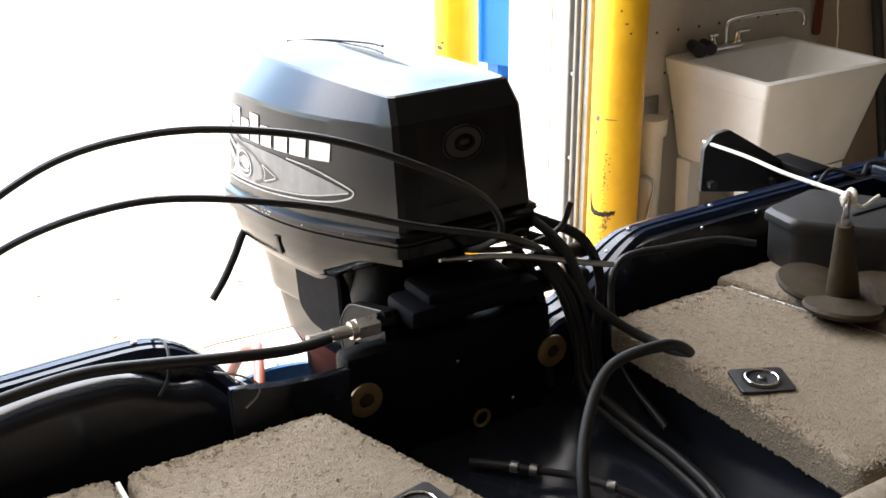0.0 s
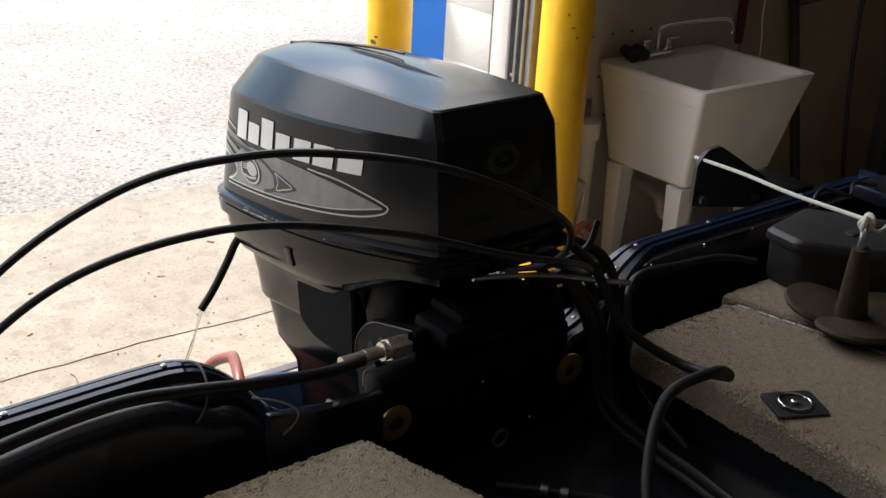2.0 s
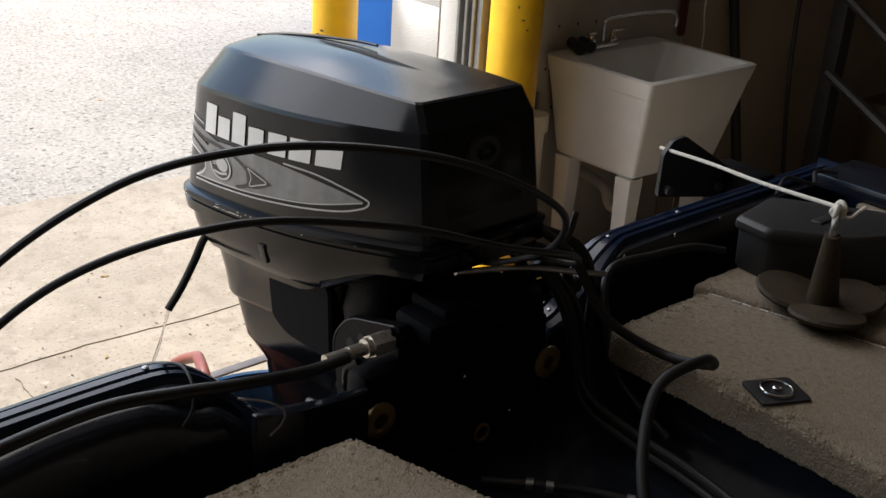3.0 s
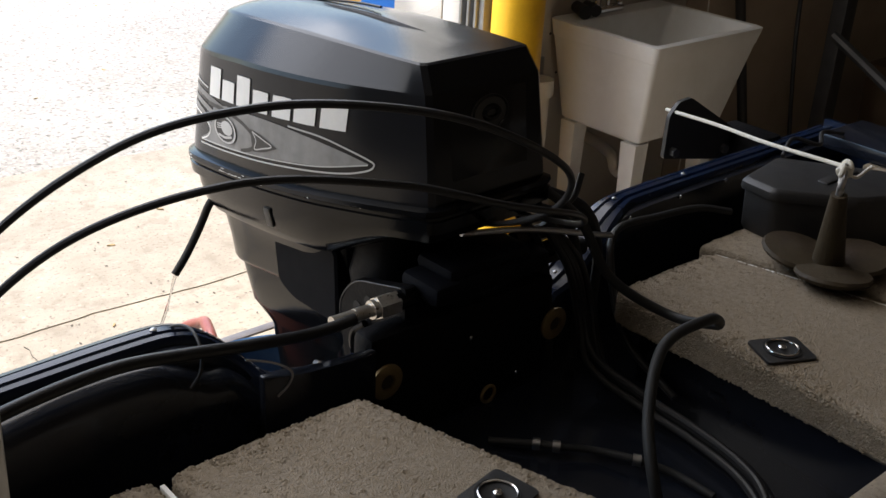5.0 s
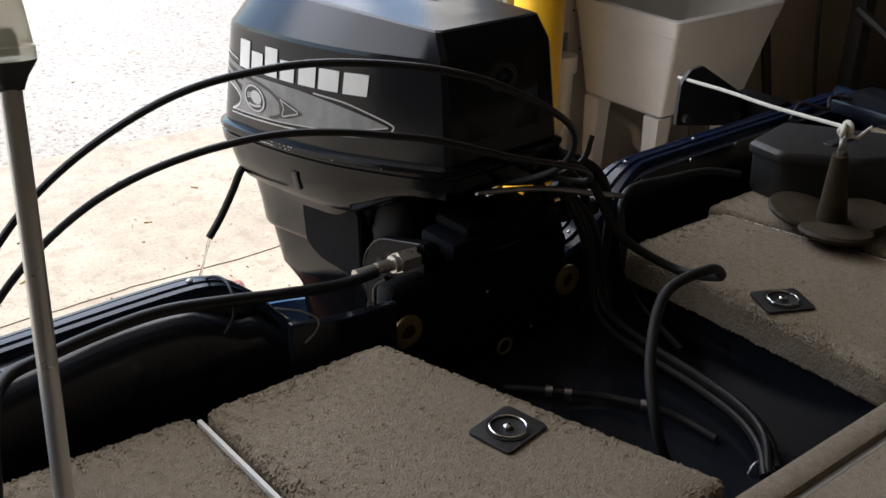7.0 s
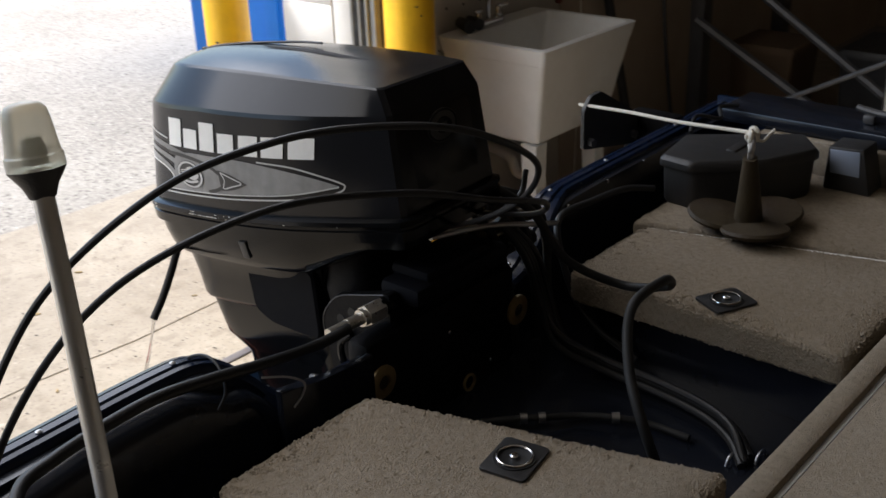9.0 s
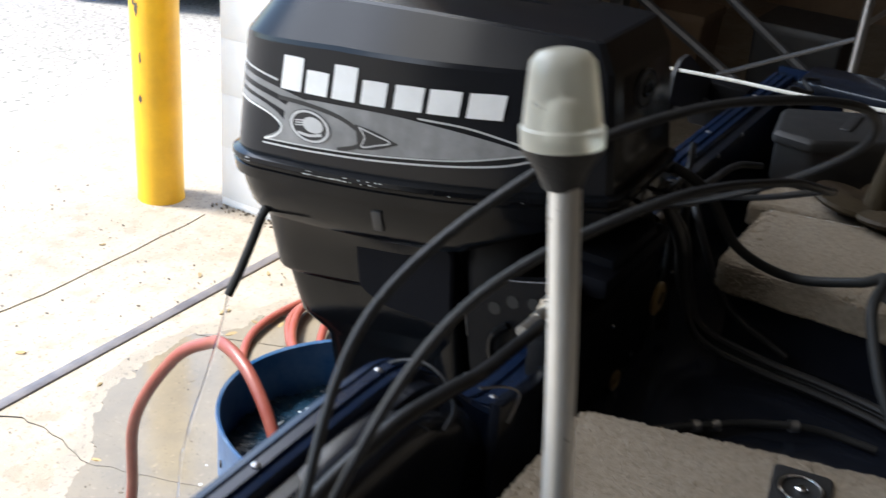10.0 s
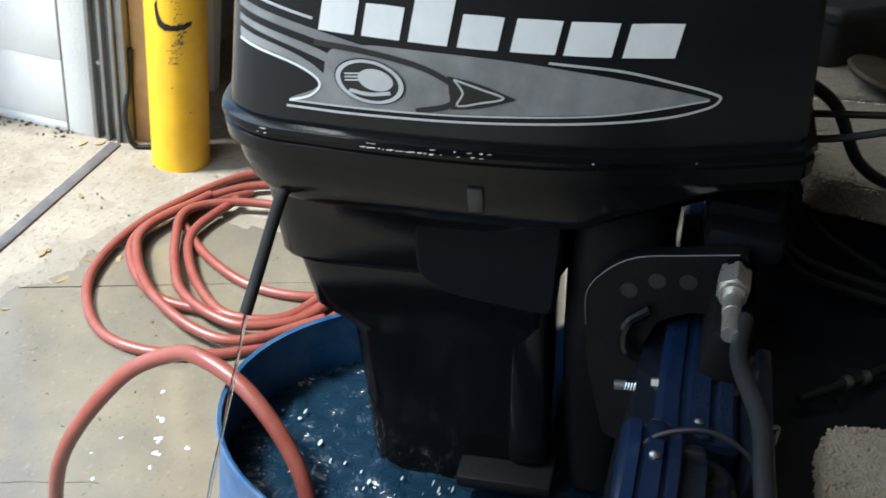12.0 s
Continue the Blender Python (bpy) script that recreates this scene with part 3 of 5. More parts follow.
def pile(outline, z0, z1, parent, seed, step=0.0042):
    """Short looped pile over a panel's top and down its edges, one small tuft each."""
    rnd = np.random.default_rng(seed)
    poly = np.array(outline)
    lo, hi = poly.min(0), poly.max(0)
    gx, gy = np.meshgrid(np.arange(lo[0], hi[0], step), np.arange(lo[1], hi[1], step))
    pts = np.stack([gx.ravel(), gy.ravel()], 1) + rnd.uniform(-0.45, 0.45, (gx.size, 2)) * step
    inside = np.zeros(len(pts), bool)
    for p, q in zip(poly, np.roll(poly, -1, 0)):
        cross = ((p[1] > pts[:, 1]) != (q[1] > pts[:, 1]))
        inside ^= cross & (pts[:, 0] < (q[0] - p[0]) * (pts[:, 1] - p[1]) / (q[1] - p[1] + 1e-12) + p[0])
    pts = pts[inside]
    middle = poly.mean(0)
    ends = np.roll(poly, -1, 0)
    runs = ends - poly
    size = (runs ** 2).sum(1) + 1e-12

    def gap(x, y):
        """Distance from a place to the panel's edge."""
        u = np.clip(((np.array((x, y)) - poly) * runs).sum(1) / size, 0, 1)
        return min(0.0119, float(np.hypot(*(poly + runs * u[:, None] - (x, y)).T).min()) + 0.0002)

    places, ups = [], []
    for x, y in pts:
        w = noise.noise(Vector((x * 95, y * 95, seed)))
        if w < -0.36 and rnd.random() < 0.9:
            continue
        e = 0.012 - gap(x, y)
        drop = 0.012 - math.sqrt(0.012 ** 2 - e * e) if e > 0 else 0.0
        places.append((x, y, z1 - 0.0002 + 0.0026 * w - drop))
        ups.append((0.0, 0.0, 1.0))
    for p, q in zip(poly, np.roll(poly, -1, 0)):
        d = q - p
        length = float(np.hypot(*d))
        if length < 1e-6:
            continue
        out = np.array((d[1], -d[0])) / length
        if np.dot(out, (p + q) / 2 - middle) < 0:
            out = -out
        for k in range(int(length * (z1 - z0) / step ** 2)):
            u, v = rnd.random(), rnd.random()
            c = p + d * u
            places.append((c[0], c[1], z0 + (z1 - 0.009 - z0) * v))
            ups.append((out[0], out[1], 0.2))
    co = np.array(places)
    up = np.array(ups)
    up += rnd.uniform(-0.35, 0.35, up.shape)
    up /= np.linalg.norm(up, axis=1, keepdims=True)
    side = np.cross(up, (0.31, 0.83, 0.46))
    side /= np.linalg.norm(side, axis=1, keepdims=True)
    other = np.cross(up, side)
    n = len(co)
    r = rnd.uniform(0.0019, 0.0031, (n, 1))
    rows = [co + (side * math.cos(a) + other * math.sin(a)) * r * rnd.uniform(0.8, 1.2, (n, 1)) - up * 0.0006 for a in (0, 1.2566, 2.5133, 3.7699, 5.0265)]
    rows.append(co + up * rnd.uniform(0.0010, 0.0024, (n, 1)))
    verts = np.stack(rows, 1).reshape(-1, 3)
    base = np.arange(n)[:, None] * 6
    faces = np.concatenate([base + np.array((k, (k + 1) % 5, 5)) for k in range(5)], 0)
    me = bpy.data.meshes.new("carpet_pile")
    me.from_pydata(verts.tolist(), [], faces.tolist())
    me.polygons.foreach_set("use_smooth", np.ones(len(faces), bool))
    me.materials.append(M["carpet"])
    ob = new("carpet_pile", me)
    ob.parent = parent
    ob.matrix_parent_inverse = parent.matrix_world.inverted()
    tagged(ob, "short looped tan carpet pile", kind="stuff")


SIDE_L = ngon([(0.035, 0.058), (0.366, 0.058), (0.366, 0.535), (0.035, 0.545)], 0.015)
SIDE_R = ngon([(1.479, 0.058), (1.778, 0.058), (1.778, 0.56), (1.358, 0.56)], 0.015)
for k, (shape, low, high) in enumerate(((HATCH_L, 0.990, 1.026), (HATCH_R, 0.978, 1.026), (SIDE_L, 1.0, 1.020), (SIDE_R, 1.0, 1.022))):
    pile(shape, low, high, (hatch_l, hatch_r, boat, boat)[k], k + 1)
# fittings on the transom's inner face
for x, y, z in ((0.729, 0.588, 0.978), (1.050, 0.588, 0.962)):
    g = part("grommet", turned([(0.011, 0.0), (0.026, 0.0), (0.026, 0.004), (0.020, 0.007), (0.012, 0.0065), (0.011, 0.0)], 24, Matrix.Translation((x, y, z)) @ pose(0, 0, 0, 90)), "brass", boat, "tan plastic grommet ring")
    part("bolt", turned([(0.0105, 0), (0.0105, 0.004), (0.004, 0.007), (0.0003, 0.007)], 6, Matrix.Translation((x, y, z)) @ pose(0, 0, 0, 90)), "iron", g)
for x, z in ((0.672, 0.985), (0.881, 0.992), (1.098, 0.985), (1.263, 1.065), (1.393, 1.072), (1.52, 1.075), (0.46, 1.045), (0.98, 0.90), (1.17, 0.93)):
    y = 0.589 if 0.70 < x < 1.12 else 0.634
    part("screw", turned([(0.004, 0), (0.004, 0.0012), (0.002, 0.0026), (0.0003, 0.0028)], 8, Matrix.Translation((x, y, z)) @ pose(0, 0, 0, 90)), "chrome", boat)
part("drain_ring", ring_shape(0.013, 0.0028, 24, 8, Matrix.Translation((0.922, 0.586, 0.885)) @ pose(0, 0, 0, 90)), "brass", boat, "brass drain ring")
cleat = part("cleat", boxed(1.835, 0.262, 1.118, 1.862, 0.292, 1.136, 0.004), "darksteel", boat, "steel mooring cleat")
part("cleat_bar", tubed([(1.845, 0.205, 1.145), (1.848, 0.25, 1.140), (1.850, 0.31, 1.140), (1.853, 0.355, 1.145)], 0.007, 8, 4), "darksteel", cleat)
part("cleat_foot", boxed(1.837, 0.315, 1.118, 1.862, 0.338, 1.136, 0.004), "darksteel", cleat)

trailer = thing("boat_trailer", 0.915, -1.0, 0.0, "plain galvanised boat trailer under the hull", "trailer")
for x in (0.45, 1.38):
    part("bunk", boxed(x - 0.05, -2.4, 0.54, x + 0.05, 0.1, 0.642, 0.005), "wood", trailer)
    for y in (-2.2, -1.0, -0.1):
        part("post", boxed(x - 0.03, y - 0.03, 0.0, x + 0.03, y + 0.03, 0.54), "galv", trailer)

# ---- the outboard motor, tilted and steered a little ----
TILT, PIVOT = radians(7.5), Vector((0.894, 0.88, 1.165))
UPRIGHT = Matrix.Translation(PIVOT) @ Matrix.Rotation(-TILT, 4, "X")
STEER = radians(2.1)
MM = UPRIGHT @ Matrix.Rotation(STEER, 4, "Z")
motor = thing("outboard_motor", 0.90, 0.75, 1.0, "black outboard motor with grey and white side graphics", "outboard motor")


def mpart(name, bm, mat, label="", parent=None, smooth=True):
    bmesh.ops.transform(bm, matrix=MM, verts=bm.verts)
    return part(name, bm, mat, parent or motor, label, smooth)


# half outlines (along, half width) of the cowl's base, shoulder and roof
F = [(-0.290, 0.0), (-0.290, 0.1010), (-0.284, 0.1095), (-0.2187, 0.1290), (-0.162, 0.1432), (-0.0854, 0.157), (0.0156, 0.162), (0.1153, 0.1577), (0.175, 0.152), (0.220, 0.1455), (0.252, 0.131), (0.274, 0.108), (0.285, 0.07), (0.288, 0.0)]
S = [(-0.287, 0.0), (-0.287, 0.0965), (-0.281, 0.1045), (-0.2150, 0.1250), (-0.160, 0.1400), (-0.0850, 0.153), (0.0156, 0.1575), (0.1000, 0.1500), (0.150, 0.143), (0.193, 0.1320), (0.225, 0.117), (0.250, 0.095), (0.266, 0.06), (0.271, 0.0)]
R = [(-0.270, 0.0), (-0.270, 0.0890), (-0.264, 0.0965), (-0.2156, 0.1020), (-0.150, 0.1050), (-0.0900, 0.1060), (0.0100, 0.1045), (0.0800, 0.1010), (0.120, 0.098), (0.155, 0.0935), (0.185, 0.085), (0.205, 0.069), (0.217, 0.04), (0.222, 0.0)]


def dense(half):
    """Smooth the outline behind its crisp front corner."""
    return half[:2] + [(p.x, p.y) for p in spline([(a, x, 0) for a, x in half[2:]], 4)]


F, S, R = dense(F), dense(S), dense(R)


def between(p, q, u):
    return [(a * (1 - u) + c * u, x * (1 - u) + y * u) for (a, x), (c, y) in zip(p, q)]


def around(half, h, sx=1.0, out=0.0, sa=1.0):
    """Closed ring at height h (a number or a function of the place along)."""
    right = [(x * sx, a * sa) for a, x in half]
    ring = right + [(-x, a) for x, a in right[-2:0:-1]]
    n = len(ring)
    pts = []
    for i, (x, a) in enumerate(ring):
        d = Vector(ring[(i + 1) % n]) - Vector(ring[i - 1])
        d.normalize()
        side = Vector((d.y, -d.x))
        if side.dot(Vector((x, a))) < 0:
            side = -side
        z = h(a) if callable(h) else h
        pts.append((x + side.x * out, a + side.y * out, z))
    return pts


def shoulder_h(a, add=0.0):
    return 0.149 + 0.017 * min(max((a + 0.28) / 0.34, 0), 1) + add


def roof_h(a, add=0.0):
    return 0.187 + 0.034 * (1 - (max(0.2 - a, 0) / 0.470) ** 1.6) + add


def crown(a, rise):
    """The roof is flat across at its front edge and arched further back."""
    return rise * min(max((a + 0.265) / 0.22, 0), 1)


bm = bmesh.new()
loft(bm, [around(F, 0.004, out=-0.001), around(F, 0.010), around(between(F, S, 0.5), lambda a: 0.005 + shoulder_h(a) / 2), around(between(F, S, 0.975), lambda a: shoulder_h(a, -0.004)), around(between(S, R, 0.045), lambda a: shoulder_h(a, 0.002)),
          around(between(S, R, 0.955), lambda a: roof_h(a, -0.002)), around(R, lambda a: roof_h(a, crown(a, 0.001)), 0.965, sa=0.985), around(R, lambda a: roof_h(a, crown(a, 0.007)), 0.70, sa=0.93), around(R, lambda a: roof_h(a, crown(a, 0.012)), 0.35, sa=0.86), around(R, lambda a: roof_h(a, crown(a, 0.013)), 0.1, sa=0.8)])
cowl = mpart("cowl", bm, "cowl", "glossy black engine cowl")
cowl.data.set_sharp_from_angle(angle=radians(13))
part("top_seam", tubed([MM @ Vector(p) for p in ((-0.022, 0.19, 0.2325), (0.012, 0.13, 0.2330), (0.033, 0.02, 0.2300), (0.031, -0.04, 0.2275))], 0.0022, 6, 6), "darkprint", cowl)
bm = bmesh.new()
loft(bm, [around(F, -0.030, out=0.002), around(F, -0.028, out=0.008), around(F, -0.012, out=0.0095), around(F, -0.010, out=0.0065), around(F, -0.006, out=0.0065), around(F, -0.003, out=0.011), around(F, 0.003, out=0.010), around(F, 0.007, out=0.001)])
mpart("cowl_rim", bm, "leg", "scuffed black rim band")
random.seed(11)
bm = bmesh.new()
for k in range(46):
    a = random.choice((random.uniform(0.0, 0.13), random.uniform(0.22, 0.30), random.uniform(-0.2, 0.3)))
    x = -(float(np.interp(a, [q for q, _ in F[1:]], [w for _, w in F[1:]])) + 0.0114)
    h0, w, t0 = random.choice((-0.0035, -0.003, 0.0015)), random.uniform(0.0008, 0.004), random.uniform(0.0003, 0.0009)
    vs = [bm.verts.new((x, a - w, h0)), bm.verts.new((x - 0.0002, a - w * 0.3, h0 + t0)), bm.verts.new((x, a + w, h0 + t0 * 0.4)), bm.verts.new((x - 0.0002, a + w * 0.2, h0 - t0))]
    bm.faces.new(vs)
tagged(mpart("rim_chips", bm, "white", "", cowl), "white scratches on the rim", kind="stuff")
bm = bmesh.new()


def keel(deep):
    """The pan is shallower towards its front."""
    return lambda a: deep + (-0.040 - deep) * min(max((-0.09 - a) / 0.13, 0), 1) * (0.85 if deep < -0.04 else 0)


loft(bm, [around(F, -0.029, 0.995), around(F, keel(-0.05), 0.985, sa=0.99), around(F, keel(-0.075), 0.955, sa=0.965), around(F, keel(-0.090), 0.90, sa=0.93), around(F, keel(-0.097), 0.78, sa=0.85)])
pan = mpart("lower_pan", bm, "leg", "black lower engine pan")
bm = boxed(-0.003, -0.008, -0.015, 0.003, 0.008, 0.015, 0.002, Matrix.Translation((-0.1585, 0.0105, -0.056)) @ pose(0, 0, 0, 0, -10, 0))
mpart("pan_latch", bm, "blackplastic", "recessed pan latch", pan)


def rounded(a0, a1, w, h, n=28, e=3.2):
    ring = []
    for k in range(n):
        c, s = math.cos(k * math.tau / n), math.sin(k * math.tau / n)
        ring.append((w * math.copysign(abs(c) ** (2 / e), c), (a0 + a1) / 2 + (a1 - a0) / 2 * math.copysign(abs(s) ** (2 / e), s), h))
    return ring


LEG = [(-0.105, 0.266, 0.120, -0.085, 3.5), (-0.088, 0.266, 0.108, -0.112, 5.0), (-0.077, 0.262, 0.097, -0.150, 6.0), (-0.071, 0.257, 0.092, -0.188, 7.0), (-0.068, 0.253, 0.090, -0.194, 7.0),
       (-0.056, 0.238, 0.086, -0.198, 8.0), (-0.053, 0.225, 0.080, -0.264, 8.0), (-0.052, 0.219, 0.078, -0.270, 8.0), (-0.052, 0.187, 0.074, -0.292, 8.0), (-0.052, 0.182, 0.072, -0.300, 8.0),
       (-0.053, 0.176, 0.068, -0.39, 8.0), (-0.056, 0.170, 0.064, -0.50, 8.0), (-0.045, 0.15, 0.05, -0.66, 5.0), (-0.03, 0.14, 0.04, -0.72, 4.0)]
bm = bmesh.new()
loft(bm, [rounded(a0, a1, w, h, 48, e) for a0, a1, w, h, e in LEG])
leg = mpart("midsection", bm, "leg", "black leg housing with dull sheen")
# dark reflection on the glossy upper leg, put in as matte black sheets
REFLECTION = ngon([(-0.070, -0.104), (0.090, -0.104), (0.088, -0.190), (0.050, -0.212), (-0.062, -0.226)], 0.014)
for s0 in (-1, 1):
    bm = bmesh.new()
    loft(bm, [[(s0 * x, a * k + 0.01 * (1 - k), h * k - 0.16 * (1 - k)) for a, h in REFLECTION] for x, k in ((0.070, 1.0), (0.100, 1.0), (0.104, 0.95))])
    mpart("leg_cover", bm, "matteblack", "matte black sheet painting a dark reflection on the upper leg", leg)
bm = bmesh.new()
loft(bm, [rounded(-0.058, -0.004, 0.074, h, 24, 5.0) for h in (-0.205, -0.33, -0.47)])
mpart("leg_rib", bm, "leg", "raised front rib of the leg housing")
mpart("lower_mount", boxed(-0.105, -0.066, -0.497, 0.105, 0.052, -0.478, 0.006), "cast", "black lower mount clamp with chipped edges")
mpart("cavitation_plate", prismed(ngon([(-0.10, -0.08), (0.10, -0.08), (0.085, 0.30), (-0.085, 0.30)], 0.04), -0.594, -0.586), "leg")
bm = bmesh.new()
loft(bm, [rounded(-0.13, 0.06, 0.02, -0.84), rounded(-0.05, 0.15, 0.032, -0.72)])
mpart("gearcase", bm, "leg")
# swivel and mount
bm = bmesh.new()
loft(bm, [rounded(-0.18, -0.075, 0.07, -0.06), rounded(-0.185, -0.072, 0.10, -0.13), rounded(-0.18, -0.068, 0.09, -0.20), rounded(-0.17, -0.066, 0.07, -0.28), rounded(-0.15, -0.066, 0.055, -0.36), rounded(-0.14, -0.08, 0.05, -0.52)])
bmesh.ops.transform(bm, matrix=UPRIGHT, verts=bm.verts)
part("swivel_bracket", bm, "cast", motor, "black cast swivel bracket")
part("tilt_tube", rodded((0.765, 0.620, 1.072), (1.06, 0.620, 1.072), 0.014), "leg", motor)
for z in (1.102, 1.056):
    part("cross_tube", rodded((0.99, 0.628, z), (1.128, 0.621, z), 0.0115), "iron", motor, "worn brown cross tube")
    part("tube_cap", turned([(0.0, 0.0), (0.014, 0.0), (0.014, 0.012), (0.009, 0.018), (0.0, 0.019)], 18, Matrix.Translation((1.122, 0.621, z)) @ pose(0, 0, 0, 0, 90, 0)), "rubber", motor)
part("steering_arm", boxed(0.80, 0.575, 1.065, 1.02, 0.655, 1.098, 0.012), "matteblack", motor)
part("carb_cover", boxed(0.83, 0.582, 1.088, 0.985, 0.66, 1.114, 0.012), "matteblack", motor)
# clamp brackets with their slots
for s, x in ((-1, 0.785), (1, 1.02)):
    outline = ngon([(0.610, 1.093), (0.731, 1.055), (0.757, 1.006), (0.742, 0.92), (0.705, 0.82), (0.665, 0.82), (0.690, 0.945), (0.680, 0.99), (0.650, 1.01), (0.610, 1.015)], 0.010)
    bracket = part("clamp_bracket", prismed(outline, x - 0.009, x + 0.009, "x"), "cast", motor, "black clamp bracket with its lit edge drawn as a line")
    # edge highlight of the bracket, laid on as a thin steel-grey line
    part("bracket_edge", tubed([(x - 0.0095, y, z) for y, z in ((0.62, 1.089), (0.67, 1.0745), (0.715, 1.060), (0.742, 1.036), (0.756, 1.006), (0.750, 0.965))], 0.0010, 6, 4), "darksteel", bracket, "thin grey line for the lit edge")
    for y, z in ((0.66, 1.045), (0.69, 1.038), (0.715, 1.02)):
        part("bracket_hole", rodded((x - 0.0098, y, z), (x + 0.0098, y, z), 0.009, n=14), "rubber", bracket)
    part("clamp_hook", tubed([(x - 0.014, 0.690, 1.005), (x - 0.02, 0.708, 0.985), (x - 0.02, 0.705, 0.955), (x - 0.014, 0.685, 0.942)], 0.006, 8, 5), "leg", bracket)
bolt = part("transom_bolt", rodded((0.700, 0.708, 0.957), (0.700, 0.665, 0.966), 0.0050, n=12), "darksteel", motor, "threaded steel bolt")
for k in range(9):
    part("thread", ring_shape(0.0052, 0.0011, 14, 6, pose(0.700, 0.6745 + 0.0028 * k, 0.964 - 0.0005 * k, 90)), "chrome", bolt)
part("nut", rodded((0.700, 0.673, 0.9645), (0.700, 0.660, 0.967), 0.0105, n=6), "zinc", bolt)
part("paper_tag", prismed([(0.757, 0.880), (0.764, 0.872), (0.779, 0.955), (0.772, 0.962)], 0.858, 0.8592, "x"), "paper", motor, "white paper tag")
# steering nut at the end of the tilt tube
nut = part("steering_nut", rodded((0.736, 0.6208, 1.071), (0.768, 0.620, 1.071), 0.0165, n=6), "zinc", motor, "bright steel steering cable nut")
part("nut_collar", rodded((0.727, 0.621, 1.0712), (0.7365, 0.6208, 1.071), 0.0130, n=20), "zinc", nut)
part("ferrule", rodded((0.700, 0.621, 1.072), (0.728, 0.621, 1.0712), 0.0090), "zinc", nut, "crimped steel ferrule")
part("ferrule", rodded((0.664, 0.621, 1.073), (0.701, 0.621, 1.072), 0.0082), "zinc", nut, "crimped ferrule")

# graphics on the flank, as thin shapes that follow it
SCALE_A = 1965.0


def flank(a, h):
    shape = between(F, S, min(max((h - 0.010) / (shoulder_h(a) - 0.014), 0), 1))[1:]
    return float(np.interp(a, [q for q, _ in shape], [x for _, x in shape]))


def print_at(u, v, lift):
    """A place on the flank from the artwork's own units."""
    a = min(0.1106 - (u - 652) / SCALE_A, 0.283)
    h = 0.059 - (v - 147 - 0.037 * (u - 652)) / 1900.0
    lift += 0.0004
    return Vector((-(flank(a, h) + lift), a, h))


def fill(upper, lower, lift, n=44, rows=3):
    bm = bmesh.new()
    up = spline([(x, y, 0) for x, y in upper], 12)
    lo = spline([(x, y, 0) for x, y in lower], 12)

    def along(path, s):
        k = s * (len(path) - 1)
        i = min(int(k), len(path) - 2)
        return path[i].lerp(path[i + 1], k - i)
    grid = []
    for i in range(n + 1):
        p, q = along(up, i / n), along(lo, i / n)
        grid.append([bm.verts.new(print_at(*(p.lerp(q, j / rows)).xy, lift)) for j in range(rows + 1)])
    for g, k in zip(grid, grid[1:]):
        for j in range(rows):
            bm.faces.new((g[j], g[j + 1], k[j + 1], k[j]))
    return bm


def ribbon(points, w, lift, taper=False):
    path = spline([(x, y, 0) for x, y in points], 8)
    bm = bmesh.new()
    grid = []
    for i, p in enumerate(path):
        d = (path[min(i + 1, len(path) - 1)] - path[max(i - 1, 0)]).normalized()
        nrm = Vector((-d.y, d.x, 0)) * w / 2 * (1 - 0.8 * i / len(path) if taper else 1)
        grid.append((bm.verts.new(print_at(*(p + nrm).xy, lift)), bm.verts.new(print_at(*(p - nrm).xy, lift))))
    for a, c in zip(grid, grid[1:]):
        bm.faces.new((a[0], a[1], c[1], c[0]))
    return bm


graphic = mpart("side_graphic", fill([(488, 190), (552, 160), (575, 96), (640, 82), (720, 84), (900, 98), (1060, 124), (1180, 153), (1258, 177)],
                                     [(488, 193), (560, 196), (640, 198), (720, 199), (800, 199), (900, 199), (1080, 196), (1180, 190), (1258, 180)], 0.0008), "greyprint", "grey printed swoosh", cowl)
mpart("stripe", fill([(376, 24), (480, 44), (560, 62), (640, 82)], [(376, 40), (480, 60), (560, 80), (600, 95)], 0.0008, 16), "greyprint", "", graphic)
mpart("stripe", fill([(376, 54), (470, 72), (540, 90), (590, 108)], [(376, 66), (470, 86), (530, 104), (575, 120)], 0.0008, 16), "greyprint", "", graphic)
mpart("stripe", fill([(376, 78), (470, 96), (530, 118), (570, 145)], [(376, 96), (470, 112), (520, 130), (552, 158)], 0.0008, 16), "greyprint", "", graphic)
mpart("line", ribbon([(376, 6), (470, 24), (545, 40)], 5, 0.001), "silver", "", graphic)
mpart("line", ribbon([(980, 102), (1100, 118), (1200, 146), (1262, 168), (1276, 180), (1250, 196), (1150, 210), (900, 214), (650, 211), (480, 205)], 4.5, 0.001), "silver", "", graphic)
mpart("line", ribbon([(376, 98), (480, 118), (535, 140), (552, 160), (530, 182), (487, 194)], 4.5, 0.0014), "white", "", graphic)
mpart("line", ribbon([(487, 194), (700, 200), (900, 201), (1100, 197), (1258, 180)], 3.5, 0.0014), "silver", "", graphic)
mpart("dark_band", ribbon([(545, 82), (640, 92), (740, 112), (800, 138), (818, 160), (800, 184), (740, 197)], 11, 0.0012), "darkprint", "", graphic)
mpart("dark_point", fill([(800, 128), (860, 142), (924, 168)], [(806, 190), (860, 186), (924, 170)], 0.0014, 16), "darkprint", "", graphic)
mpart("point_line", ribbon([(812, 134), (860, 150), (902, 166), (860, 176), (818, 182), (828, 158), (812, 134)], 3.5, 0.0018), "silver", "", graphic)


